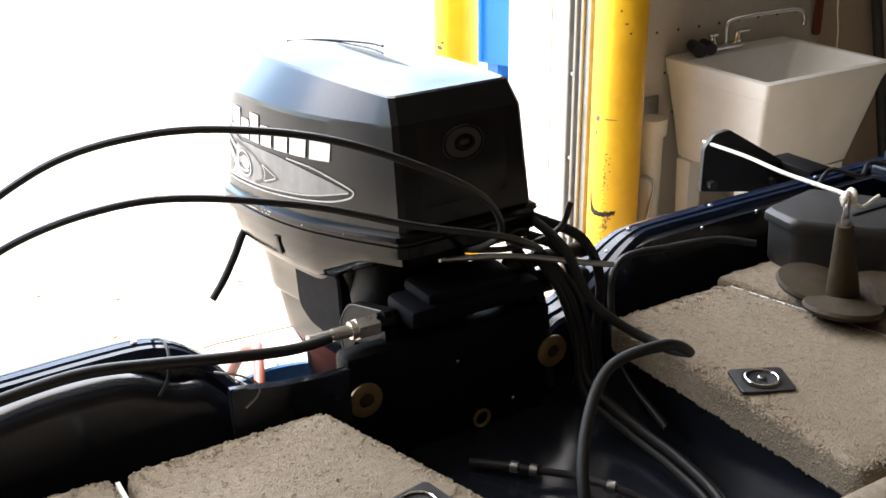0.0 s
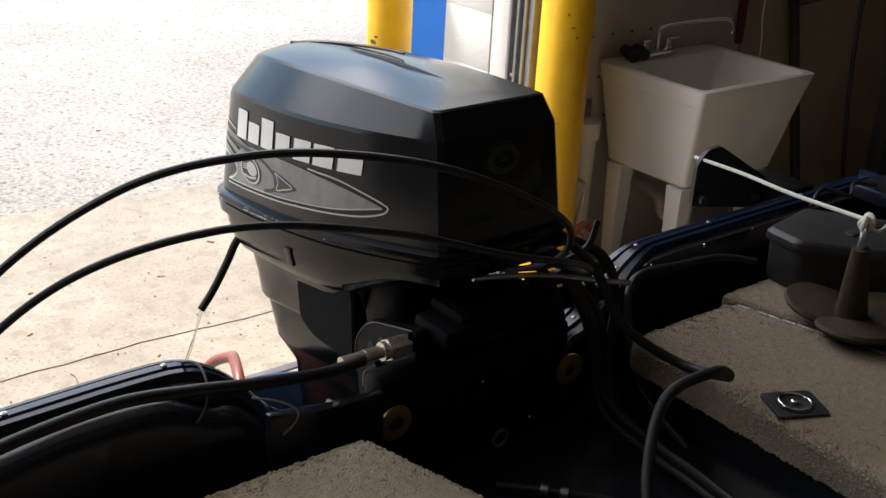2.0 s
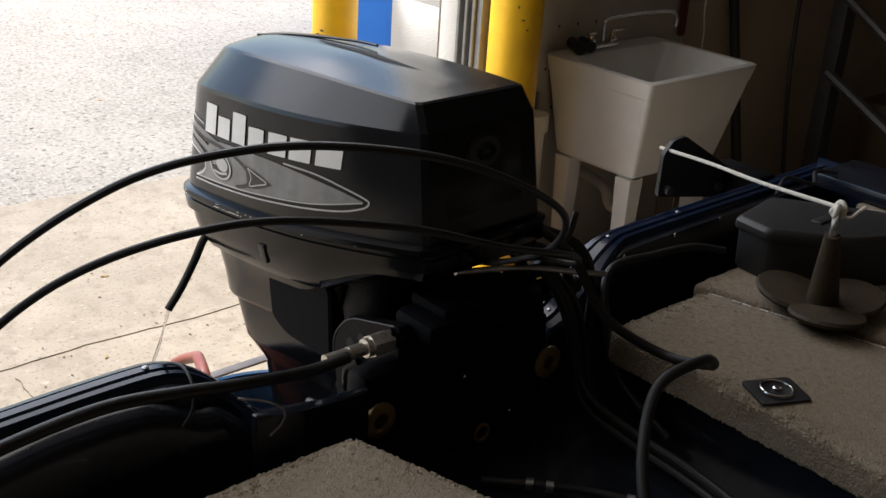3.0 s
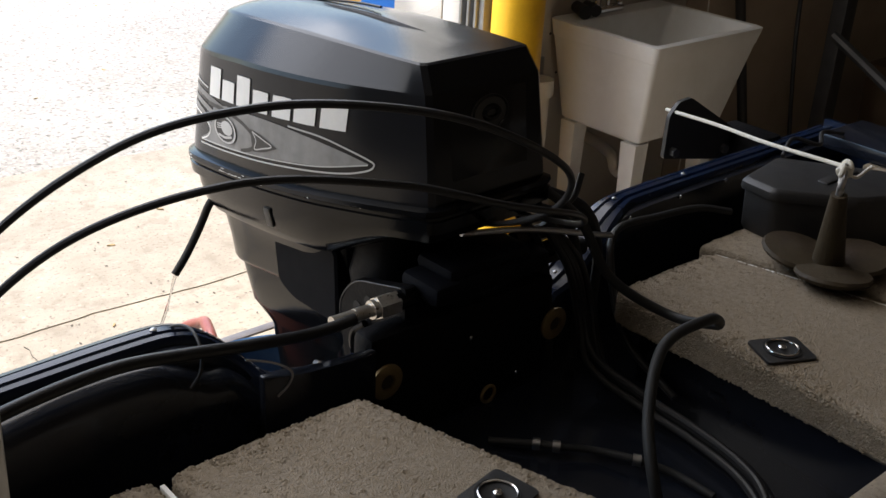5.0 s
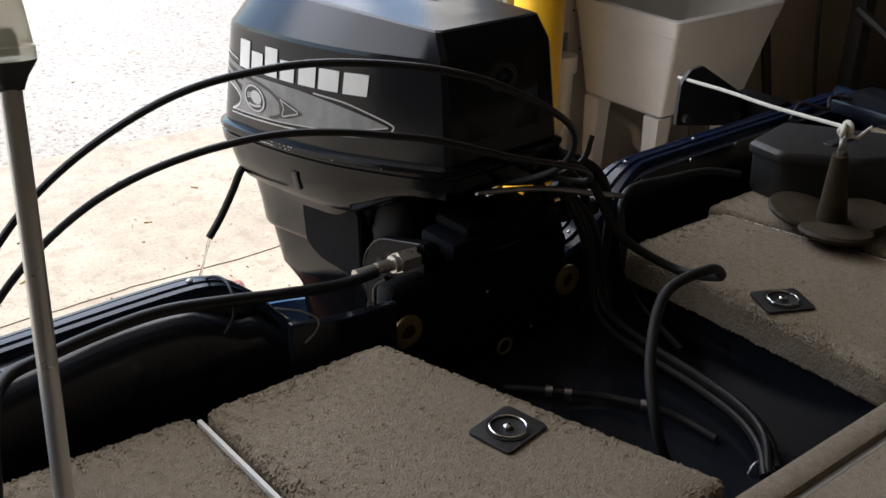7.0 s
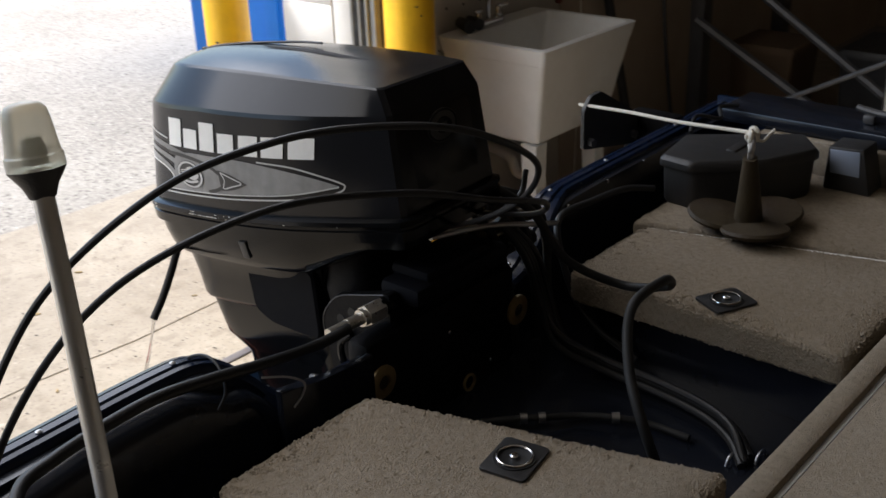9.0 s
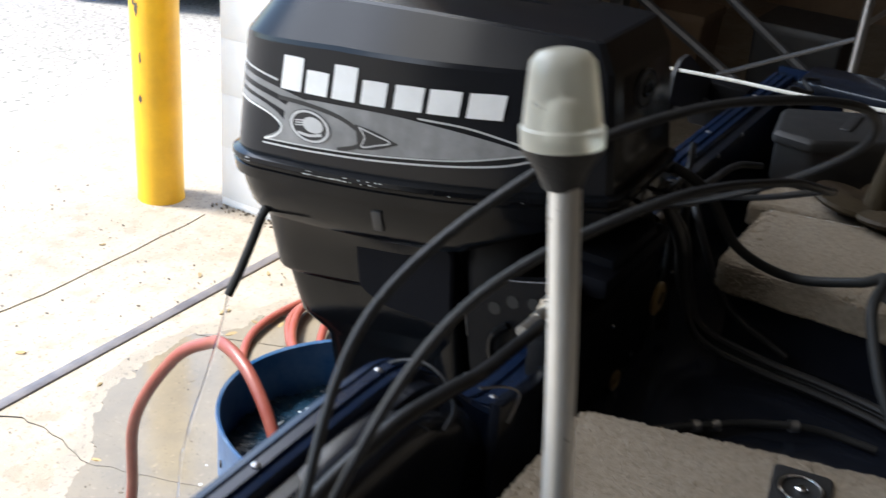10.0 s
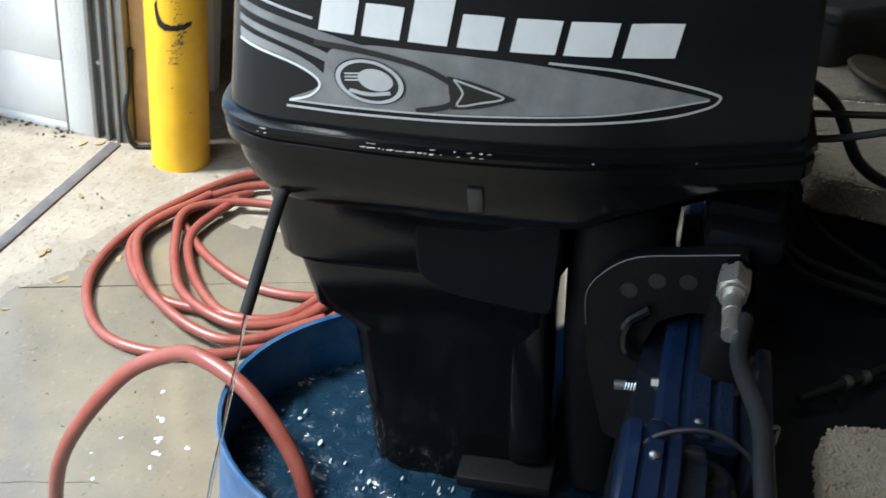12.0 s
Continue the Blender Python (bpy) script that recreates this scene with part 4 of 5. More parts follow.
def oval(cu, cv, ru, rv, lift, r0=0.0, n=36):
    bm = bmesh.new()
    outer = [bm.verts.new(print_at(cu + ru * math.cos(k * math.tau / n), cv + rv * math.sin(k * math.tau / n) + 0.1 * ru * math.cos(k * math.tau / n), lift)) for k in range(n)]
    if r0:
        inner = [bm.verts.new(print_at(cu + r0 * ru * math.cos(k * math.tau / n), cv + r0 * rv * math.sin(k * math.tau / n) + 0.1 * r0 * ru * math.cos(k * math.tau / n), lift)) for k in range(n)]
        for k in range(n):
            bm.faces.new((outer[k], outer[(k + 1) % n], inner[(k + 1) % n], inner[k]))
    else:
        c = bm.verts.new(print_at(cu, cv, lift))
        for k in range(n):
            bm.faces.new((outer[k], outer[(k + 1) % n], c))
    return bm


badge = mpart("round_badge", oval(652, 147, 69, 42, 0.0016), "darkprint", "round dark badge with a silver rim", graphic)
mpart("badge_rim", oval(652, 147, 66, 40, 0.0022, 0.86), "silver", "", badge)
mpart("badge_shape", oval(664, 143, 34, 20, 0.0022), "silver", "", badge)
for k in range(3):
    mpart("badge_bar", ribbon([(604, 134 + k * 6), (640, 132 + k * 6)], 3, 0.0022), "silver", "", badge)
mpart("badge_bar", ribbon([(612, 164), (650, 170), (692, 166)], 7, 0.0022), "silver", "", badge)
# the white maker's mark as plain slanted blocks
for u0, u1, tall in ((556, 636, 1), (640, 722, 0), (728, 810, 1), (818, 900, 0), (912, 1000, 0), (1004, 1096, 0), (1104, 1202, 0)):
    base = 61 + (u0 - 590) * 0.066
    top = base - (84 if tall else 58)
    lean = 0.22
    bm = fill([(u0 + lean * (base - top), top), ((u0 + u1) / 2 + lean * (base - top), top + 2), (u1 + lean * (base - top) - 10, top + 5)],
              [(u0, base), ((u0 + u1) / 2, base + 3), (u1 - 10, base + 5)], 0.0014, 10)
    mpart("mark_block", bm, "white", "plain white slanted block of the maker's mark", cowl)
# front panel and badge
mpart("front_panel", boxed(-0.072, -0.2905, 0.026, 0.072, -0.284, 0.137, 0.0025, Matrix.Rotation(radians(-1.2), 4, "X")), "cowl", "shallow raised panel on the cowl's front", cowl)
bm = turned([(0.034, 0.0), (0.034, 0.002), (0.0, 0.002)], 36)
bmesh.ops.transform(bm, matrix=Matrix.Translation((0.0, -0.2886, 0.113)) @ pose(0, 0, 0, 92) @ Matrix.Diagonal((1.0, 0.72, 1.0, 1)), verts=bm.verts)
fb = mpart("front_badge", bm, "blackplastic", "oval badge on the cowl's front", cowl)
mpart("badge_rim", ring_shape(0.031, 0.0016, 36, 6, Matrix.Translation((0.0, -0.2908, 0.113)) @ pose(0, 0, 0, 92), 0.72), "leg", "", fb)
mpart("badge_shape", ring_shape(0.013, 0.0045, 20, 6, Matrix.Translation((0.002, -0.2903, 0.113)) @ pose(0, 0, 0, 92), 0.6), "leg", "", fb)
# overflow tube and its stream
part("telltale_tube", tubed([(0.770, 1.076, 1.074), (0.752, 1.083, 1.052), (0.737, 1.089, 1.015), (0.714, 1.094, 0.970), (0.691, 1.097, 0.936)], 0.0068, 12, 6), "rubber", motor, "short black rubber overflow tube")
tagged(part("water_stream", tubed([(0.693, 1.096, 0.942), (0.668, 1.101, 0.86), (0.612, 1.106, 0.735), (0.594, 1.108, 0.66), (0.574, 1.104, 0.44), (0.556, 1.098, 0.003)], 0.003, 8, 8, radii=lambda s: 0.0021 + 0.0006 * math.sin(40 * s)), "stream"),
       "thin clear stream of water falling from the overflow tube", "water stream")

# ---- cables and hoses round the motor ----


def hose(name, points, r, mat, label, category, n=10, per=10):
    return tagged(part(name, tubed(points, r, n, per), mat), label, category)


hose("control_cable", [(0.026, 0.516, 0.985), (0.079, 0.509, 1.101), (0.120, 0.520, 1.212), (0.225, 0.542, 1.325), (0.332, 0.477, 1.420), (0.428, 0.410, 1.458), (0.520, 0.348, 1.461), (0.610, 0.304, 1.438), (0.747, 0.325, 1.359), (0.844, 0.426, 1.257), (0.880, 0.552, 1.182), (0.897, 0.62, 1.165)],
     0.0040, "cable", "black control cable arching over the stern to the motor", "cable", 10, 12)
hose("control_cable", [(0.049, 0.548, 0.873), (0.088, 0.530, 1.054), (0.154, 0.513, 1.223), (0.268, 0.488, 1.333), (0.399, 0.405, 1.395), (0.542, 0.351, 1.382), (0.669, 0.331, 1.338), (0.811, 0.360, 1.282), (0.935, 0.467, 1.200), (0.982, 0.61, 1.150)],
     0.0040, "cable", "black control cable arching over the stern to the motor", "cable", 10, 12)
hose("steering_cable", [(0.692, 0.609, 1.075), (0.631, 0.612, 1.073), (0.529, 0.598, 1.097), (0.450, 0.598, 1.113), (0.355, 0.598, 1.126), (0.235, 0.598, 1.115), (0.170, 0.563, 1.116), (0.125, 0.460, 1.084), (0.097, 0.342, 1.035), (0.098, 0.077, 1.030)],
     0.0078, "cable", "thick black steering cable running along the stern", "cable", 12)
FUEL = [(0.996, 0.640, 1.191), (1.012, 0.593, 1.184), (1.031, 0.539, 1.152), (1.050, 0.489, 1.079), (1.104, 0.418, 1.034), (1.080, 0.329, 1.068), (1.000, 0.290, 1.120), (0.907, 0.286, 1.117), (0.846, 0.251, 1.065), (0.815, 0.207, 1.005), (0.840, 0.195, 0.932), (0.908, 0.214, 0.880)]
fuel = thing("fuel_hose", 1.0, 0.45, 0.87, "thick black fuel hose looping over the motor well", "hose")
part("hose", tubed(FUEL, 0.0072, 12, 10), "rubber", fuel)
part("hose_end", rodded((1.002, 0.648, 1.179), (1.014, 0.635, 1.173), 0.0105, n=14), "cast", fuel, "black clamped hose end")
for i, (dx, dz) in enumerate(((0, 0), (0.014, 0.004), (0.027, -0.002), (0.008, 0.014))):
    hose("wiring_loom", [(1.02 + dx * 0.4, 0.600, 1.13), (1.055 + dx, 0.575, 1.06), (1.075 + dx, 0.56, 0.98), (1.065 + dx, 0.52, 0.915 + dz), (1.075 + dx, 0.43, 0.89 + dz), (1.075 + dx, 0.34, 0.885 + dz), (1.06 + dx, 0.25, 0.884 + dz), (1.03 + dx, 0.19, 0.882 + dz), (0.99 + dx, 0.15, 0.874)],
         0.0062, "cable", "black wiring loom lying in the motor well", "cable")
hose("battery_lead", [(1.12, 0.40, 0.90), (1.12, 0.50, 0.95), (1.14, 0.56, 1.03), (1.19, 0.60, 1.075), (1.30, 0.605, 1.07), (1.40, 0.60, 1.062), (1.46, 0.575, 1.05)], 0.006, "cable", "black battery lead running up to the battery box", "cable")
for p in ([(1.02, 0.62, 1.15), (1.07, 0.60, 1.12), (1.11, 0.60, 1.03), (1.12, 0.60, 0.93), (1.10, 0.585, 0.885)], [(1.00, 0.63, 1.14), (1.03, 0.61, 1.08), (1.045, 0.60, 1.00), (1.05, 0.59, 0.90)], [(1.04, 0.63, 1.17), (1.11, 0.60, 1.13), (1.15, 0.60, 1.05), (1.13, 0.58, 0.96), (1.10, 0.52, 0.89)]):
    hose("engine_hose", p, 0.008, "rubber", "black rubber hose hanging from the motor", "hose")
hose("link_rod", [(0.86, 0.60, 1.155), (0.974, 0.585, 1.138), (1.10, 0.58, 1.10), (1.165, 0.59, 1.077)], 0.0045, "steel", "thin grey link rod across the motor's front", "rod")
hose("link_rod", [(0.87, 0.605, 1.165), (0.98, 0.59, 1.148), (1.05, 0.58, 1.165), (1.075, 0.585, 1.20)], 0.0045, "cable", "thin black cable across the motor's front", "cable")
pump = thing("fuel_bulb", 0.90, 0.42, 0.87, "black fuel primer bulb with clamped hose ends", "primer bulb")
part("bulb", tubed([(0.848, 0.505, 0.880), (0.8895, 0.454, 0.886), (0.9075, 0.433, 0.886), (0.948, 0.398, 0.882), (0.9735, 0.3455, 0.886), (1.0, 0.30, 0.878), (1.005, 0.24, 0.876)], 0.0055, 12, 6), "rubber", pump)
for p, q in (((0.886, 0.458, 0.886), (0.893, 0.450, 0.886)), ((0.904, 0.437, 0.886), (0.911, 0.429, 0.886)), ((0.970, 0.35, 0.886), (0.977, 0.341, 0.886))):
    part("hose_clamp", rodded(p, q, 0.0085), "steel", pump, "bright hose clamp")
# bright glints in the well, shaped as two low steel arcs
for x, y in ((1.0, 0.17), (1.03, 0.14)):
    hose("hose_clamp_ring", [(x - 0.016, y, 0.868), (x - 0.010, y, 0.877), (x, y, 0.880), (x + 0.010, y, 0.877), (x + 0.016, y, 0.868)], 0.0025, "steel", "small steel arc added for a bright glint on the well floor", "clip")
hose("loop_wire", [(0.462, 0.692, 1.088), (0.472, 0.672, 1.108), (0.476, 0.640, 1.118), (0.472, 0.610, 1.110), (0.462, 0.592, 1.090), (0.450, 0.594, 1.070)], 0.0021, "cable", "thin grey wire looped over the transom trim", "wire")
hose("loop_wire", [(0.523, 0.597, 1.080), (0.553, 0.583, 1.072), (0.572, 0.5735, 1.058), (0.568, 0.5735, 1.042), (0.552, 0.5735, 1.030)], 0.0016, "steel", "thin bright wire looped below the trim", "wire")

# ---- the drum and the red hose ----
DRUM = Vector((0.852, 0.868, 0.0))
# the drum is squeezed out of round
OVAL = Matrix.Translation(DRUM) @ Matrix.Rotation(radians(108), 4, "Z") @ Matrix.Diagonal((1.06, 0.80, 1.0, 1))
drum = thing("plastic_drum", DRUM.x, DRUM.y, 0, "blue plastic drum cut open and filled with water", "drum")
part("drum_wall", turned([(0.270, 0.0), (0.286, 0.015), (0.290, 0.05), (0.291, 0.22), (0.296, 0.235), (0.291, 0.25), (0.291, 0.48), (0.296, 0.495), (0.291, 0.51), (0.290, 0.714), (0.293, 0.722), (0.2915, 0.727), (0.287, 0.724), (0.285, 0.03), (0.05, 0.02)], 64, OVAL), "drumblue", drum)
for ang in (78, 85, 92, 30, 38, 50, 100):
    d = Vector((math.cos(radians(ang)), math.sin(radians(ang)), 0))
    part("drum_hole", rodded(OVAL @ (d * 0.2895 + Vector((0, 0, 0.66 - 0.02 * (ang % 3)))), OVAL @ (d * 0.2925 + Vector((0, 0, 0.66 - 0.02 * (ang % 3)))), 0.006, n=8), "darkgap", drum, "small drilled hole")
bm = bmesh.new()
n = 40
grid = {}
for i in range(-n, n + 1):
    for j in range(-n, n + 1):
        x, y = i / n * 0.2845, j / n * 0.2845
        if x * x + y * y < 0.2845 ** 2:
            w = noise.noise(Vector((x * 22, y * 22, 0.3))) * 0.006 + noise.noise(Vector((x * 60, y * 60, 2.3))) * 0.004
            grid[i, j] = bm.verts.new(OVAL @ Vector((x, y, 0.636 + w)))
for (i, j), v in grid.items():
    if all(k in grid for k in ((i + 1, j), (i, j + 1), (i + 1, j + 1))):
        bm.faces.new((v, grid[i + 1, j], grid[i + 1, j + 1], grid[i, j + 1]))
tagged(part("drum_water", bm, "water"), "churning dark water in the blue drum", "water")
bm = bmesh.new()
random.seed(3)
for k in range(40):
    ang, rr = random.uniform(-0.6, 1.9), random.uniform(0.05, 0.25)
    place = OVAL @ Vector((rr * math.cos(ang), rr * math.sin(ang), 0.641))
    q = random.uniform(0.0006, 0.003)
    bmesh.ops.create_icosphere(bm, subdivisions=1, radius=q, matrix=Matrix.Translation(place) @ Matrix.Diagonal((random.uniform(0.8, 4.5), random.uniform(0.4, 1.2), 0.22, 1)))
tagged(part("water_foam", bm, "foam"), "white bubbles and foam on the drum's water", "foam", kind="stuff")
hose("water_hose", [(0.30, 1.20, 0.016), (0.50, 1.36, 0.016), (0.72, 1.50, 0.02), (0.79, 1.52, 0.09), (0.827, 1.478, 0.272), (0.792, 1.416, 0.516), (0.803, 1.326, 0.676), (0.817, 1.255, 0.732), (0.801, 1.201, 0.754), (0.774, 1.126, 0.741), (0.741, 1.050, 0.676), (0.712, 1.009, 0.577)],
     0.0108, "hosered", "red rubber water hose rising over the drum's rim", "hose", 14)
LOOPS = [[(2.46, 1.66), (2.36, 1.83), (2.13, 1.95), (1.94, 1.99), (1.78, 1.98), (1.67, 1.93), (1.59, 1.85), (1.56, 1.75), (1.58, 1.63), (1.66, 1.50), (1.85, 1.36), (2.1, 1.36), (2.3, 1.45), (2.38, 1.62)],
         [(2.38, 1.62), (2.3, 1.79), (2.14, 1.90), (2.01, 1.95), (1.90, 1.94), (1.80, 1.87), (1.74, 1.78), (1.74, 1.66), (1.76, 1.50), (1.9, 1.40), (2.1, 1.42), (2.25, 1.58)],
         [(2.25, 1.58), (2.2, 1.78), (2.10, 1.88), (1.97, 1.85), (1.83, 1.78), (1.76, 1.72), (1.71, 1.62), (1.71, 1.53), (1.8, 1.42), (2.0, 1.36)],
         [(2.30, 1.78), (2.13, 1.90), (2.01, 1.82), (1.92, 1.70), (1.88, 1.58), (1.90, 1.44), (2.0, 1.34)],
         [(2.22, 1.79), (2.03, 1.83), (1.89, 1.77), (1.78, 1.67), (1.74, 1.58), (1.80, 1.46), (2.05, 1.38)],
         [(2.2, 1.86), (1.99, 1.94), (1.86, 1.90), (1.73, 1.79), (1.65, 1.64), (1.66, 1.52), (1.8, 1.38)]]
coil = thing("coiled_hose", 1.95, 1.65, 0.0, "loose coil of red rubber hose on the floor", "hose")
for k, loop in enumerate(LOOPS):
    part("coil", tubed([(x, y, 0.0155 + 0.011 * (k % 3) + 0.01 * noise.noise(Vector((x * 3, y * 3, k)))) for x, y in loop], 0.0126, 12, 8), "hosered", coil)

# ---- stern light ----
lamp = thing("stern_light", 0.195, 0.40, 1.02, "white frosted stern light on a chrome pole, unlit", "boat light")
POLE = [(0.144, 0.322, 1.02), (0.155, 0.345, 1.20), (0.165, 0.366, 1.37), (0.1725, 0.385, 1.493)]
LM = Matrix.Translation((0.1730, 0.3865, 1.488)) @ pose(0, 0, 0, -9.0, 3.0, 0)
part("pole", tubed(POLE, 0.0088, 16, 6), "polesteel", lamp, "dull chrome pole")
part("pole_foot", turned([(0.022, 0), (0.022, 0.006), (0.014, 0.012), (0.014, 0.03), (0.0095, 0.032)], 24, Matrix.Translation((0.144, 0.322, 1.021))), "blackplastic", lamp)
part("socket", turned([(0.0105, 0.0), (0.012, 0.004), (0.0145, 0.010), (0.0220, 0.021), (0.0232, 0.0235), (0.0, 0.0235)], 28, LM), "blackplastic", lamp, "black lamp socket")
part("lens", turned([(0.0230, 0.0238), (0.0230, 0.034), (0.0215, 0.0355), (0.0185, 0.062), (0.0172, 0.069), (0.0135, 0.0735), (0.007, 0.0755), (0.0, 0.076)], 28, LM), "dome", lamp, "frosted white lens")
part("lamp_bulb", turned([(0.0, 0.026), (0.009, 0.027), (0.009, 0.040), (0.006, 0.048), (0.0, 0.050)], 14, LM), "white", lamp)

# ---- yellow bollards ----


def bollard(name, x, y, height, label, marks):
    b = thing(name, x, y, 0, label, "bollard", "bollards at the doorway")
    part("post", turned([(0.0, 0.0), (0.086, 0.0), (0.084, 0.02), (0.084, height - 0.03), (0.080, height - 0.012), (0.06, height + 0.004), (0.03, height + 0.014), (0.0, height + 0.016)], 40, Matrix.Translation((x, y, 0))), "yellow", b)
    for ang, z, w, h in marks:
        bm = bmesh.new()
        outline = []
        for k in range(22):
            s = k * math.tau / 22
            j = 0.55 + 0.9 * abs(noise.noise(Vector((math.cos(s) * 2.1 + ang, math.sin(s) * 2.1, z * 7))))
            outline.append((radians(ang) + math.cos(s) * w * j / 0.084, z + math.sin(s) * h * j))
        c = bm.verts.new((x + 0.0848 * math.cos(radians(ang)), y + 0.0848 * math.sin(radians(ang)), z))
        vs = [bm.verts.new((x + 0.0846 * math.cos(p), y + 0.0846 * math.sin(p), q)) for p, q in outline]
        for k in range(22):
            bm.faces.new((c, vs[k], vs[(k + 1) % 22]))
        part("paint_chip", bm, "scuff", b, "chipped patch showing dark metal")
    return b


bollard("bollard", 2.405, 2.05, 1.27, "yellow painted steel bollard with dark scuffs inside the doorway",
        [(184, 0.771, 0.012, 0.014), (212, 0.773, 0.034, 0.0025), (181, 0.722, 0.006, 0.014), (250, 1.05, 0.006, 0.004), (228, 1.12, 0.004, 0.006), (240, 1.08, 0.008, 0.003), (228, 0.192, 0.004, 0.002), (196, 0.27, 0.004, 0.002)])
# a deep black gouge and worn scratches round it
post = bpy.data.objects["bollard"]
bm = bmesh.new()
rows = []
for p in spline([(170, 0.515, 0), (171, 0.490, 0), (176, 0.462, 0), (186, 0.449, 0), (200, 0.447, 0), (218, 0.450, 0), (232, 0.456, 0), (236, 0.458, 0)], 8):
    w = 0.011 * (0.8 + 0.5 * noise.noise(Vector((p.x * 0.3, p.y * 60, 0))))
    rows.append([bm.verts.new((2.405 + 0.0849 * math.cos(radians(p.x + d * 3)), 2.05 + 0.0849 * math.sin(radians(p.x + d * 3)), p.y + d * w)) for d in (-1, 0, 1)])
for a, c in zip(rows, rows[1:]):
    for k in (0, 1):
        bm.faces.new((a[k], a[k + 1], c[k + 1], c[k]))
part("gouge", bm, "rubber", post, "black gouge through the paint")
random.seed(31)
bm = bmesh.new()
for k in range(150):
    z = random.choice((random.uniform(0.46, 0.66), random.uniform(0.40, 0.46), random.uniform(0.34, 0.42)))
    ang = {True: 209, False: 214}[z > 0.46] - (12 if z < 0.40 else 0) + random.gauss(0, 5)
    w, t0 = random.uniform(0.6, 3.2), random.uniform(0.0008, 0.003)
    vs = [bm.verts.new((2.405 + 0.0850 * math.cos(radians(ang + d)), 2.05 + 0.0850 * math.sin(radians(ang + d)), z + e)) for d, e in ((-w, -t0 * 0.5), (0, -t0), (w, t0 * 0.6), (w * 0.2, t0))]
    bm.faces.new(vs)
tagged(part("paint_scratches", bm, "scuff", post), "fine dark scratches in the yellow paint", kind="stuff")
bollard("bollard", 2.31, 2.89, 1.35, "sunlit yellow steel bollard standing outside on the concrete",
        [(190, 0.86, 0.02, 0.012), (180, 0.72, 0.012, 0.03), (172, 0.74, 0.01, 0.015), (186, 0.55, 0.006, 0.03), (182, 0.40, 0.010, 0.022), (200, 0.88, 0.012, 0.006)])

# ---- blue container outside ----
bin_ = thing("waste_container", 5.0, 5.6, 0, "bright blue steel waste container standing on the asphalt yard", "container")
BIN = [(3.93, 5.29), (4.55, 3.85), (6.2, 4.56), (5.58, 6.0)]
part("body", prismed(ngon(BIN, 0.03), 0.11, 1.5), "binblue", bin_)
for u in (0.02, 0.34, 0.67, 0.94):
    x, y = BIN[0][0] + (BIN[1][0] - BIN[0][0]) * u, BIN[0][1] + (BIN[1][1] - BIN[0][1]) * u
    bm = boxed(-0.045, -0.03, 0.12, 0.045, 0.03, 1.48, 0.008, Matrix.Translation((x, y, 0)) @ Matrix.Rotation(math.atan2(-1.44, 0.62), 4, "Z"))
    part("rib", bm, "binblue", bin_)
for x, y in ((4.08, 5.20), (4.62, 3.98), (6.05, 4.62), (5.5, 5.85)):
    part("foot", boxed(x - 0.06, y - 0.06, -0.006, x + 0.06, y + 0.06, 0.112), "binblue", bin_)

# ---- utility sink ----
sink = thing("utility_sink", 3.1, 2.05, 0, "deep off-white plastic utility sink on legs against the wall", "sink")
bm = bmesh.new()


def quad(x0, x1, y0, y1, z, r=0.02):
    return [(px, py, z) for px, py in ngon([(x0, y0), (x1, y0), (x1, y1), (x0, y1)], r, 3)]


loft(bm, [quad(2.85, 3.30, 1.86, 2.21, 0.50), quad(2.84, 3.312, 1.845, 2.22, 0.51), quad(2.8188, 3.4032, 1.8062, 2.278, 0.80), quad(2.8166, 3.4056, 1.804, 2.281, 0.8025), quad(2.812, 3.424, 1.796, 2.292, 0.858), quad(2.820, 3.416, 1.804, 2.288, 0.862),
          quad(2.838, 3.398, 1.822, 2.20, 0.860), quad(2.846, 3.388, 1.830, 2.19, 0.84), quad(2.865, 3.29, 1.875, 2.19, 0.525)])
part("basin", bm, "sinkwhite", sink)
for x, y in ((2.865, 1.88), (3.26, 1.88), (2.865, 2.17), (3.26, 2.17)):
    bm = bmesh.new()
    loft(bm, [[(x - 0.028 * s, y - 0.028 * s, z), (x + 0.032 * s, y - 0.028 * s, z), (x + 0.032 * s, y - 0.012, z), (x - 0.012, y - 0.012, z), (x - 0.012, y + 0.032 * s, z), (x - 0.028 * s, y + 0.032 * s, z)] for z, s in ((0.0, 0.7), (0.499, 1.15))])
    part("leg", bm, "sinkwhite", sink)
part("drain_trap", tubed([(3.08, 2.02, 0.50), (3.08, 2.02, 0.36), (3.08, 2.06, 0.28), (3.08, 2.12, 0.27), (3.08, 2.16, 0.33), (3.08, 2.29, 0.36)], 0.022, 12, 6), "pvc", sink, "white plastic drain trap")
tap = thing("faucet", 3.06, 2.24, 0.862, "chrome two-handled faucet with a long swivel spout", "faucet")
part("tap_base", boxed(2.985, 2.218, 0.8625, 3.135, 2.262, 0.888, 0.008), "chrome", tap)
part("spout", tubed([(3.06, 2.24, 0.885), (3.06, 2.24, 0.945), (3.07, 2.235, 0.968), (3.12, 2.20, 0.985), (3.22, 2.13, 1.005), (3.27, 2.095, 1.008), (3.285, 2.085, 0.985), (3.286, 2.084, 0.955)], 0.008, 12, 6), "chrome", tap)
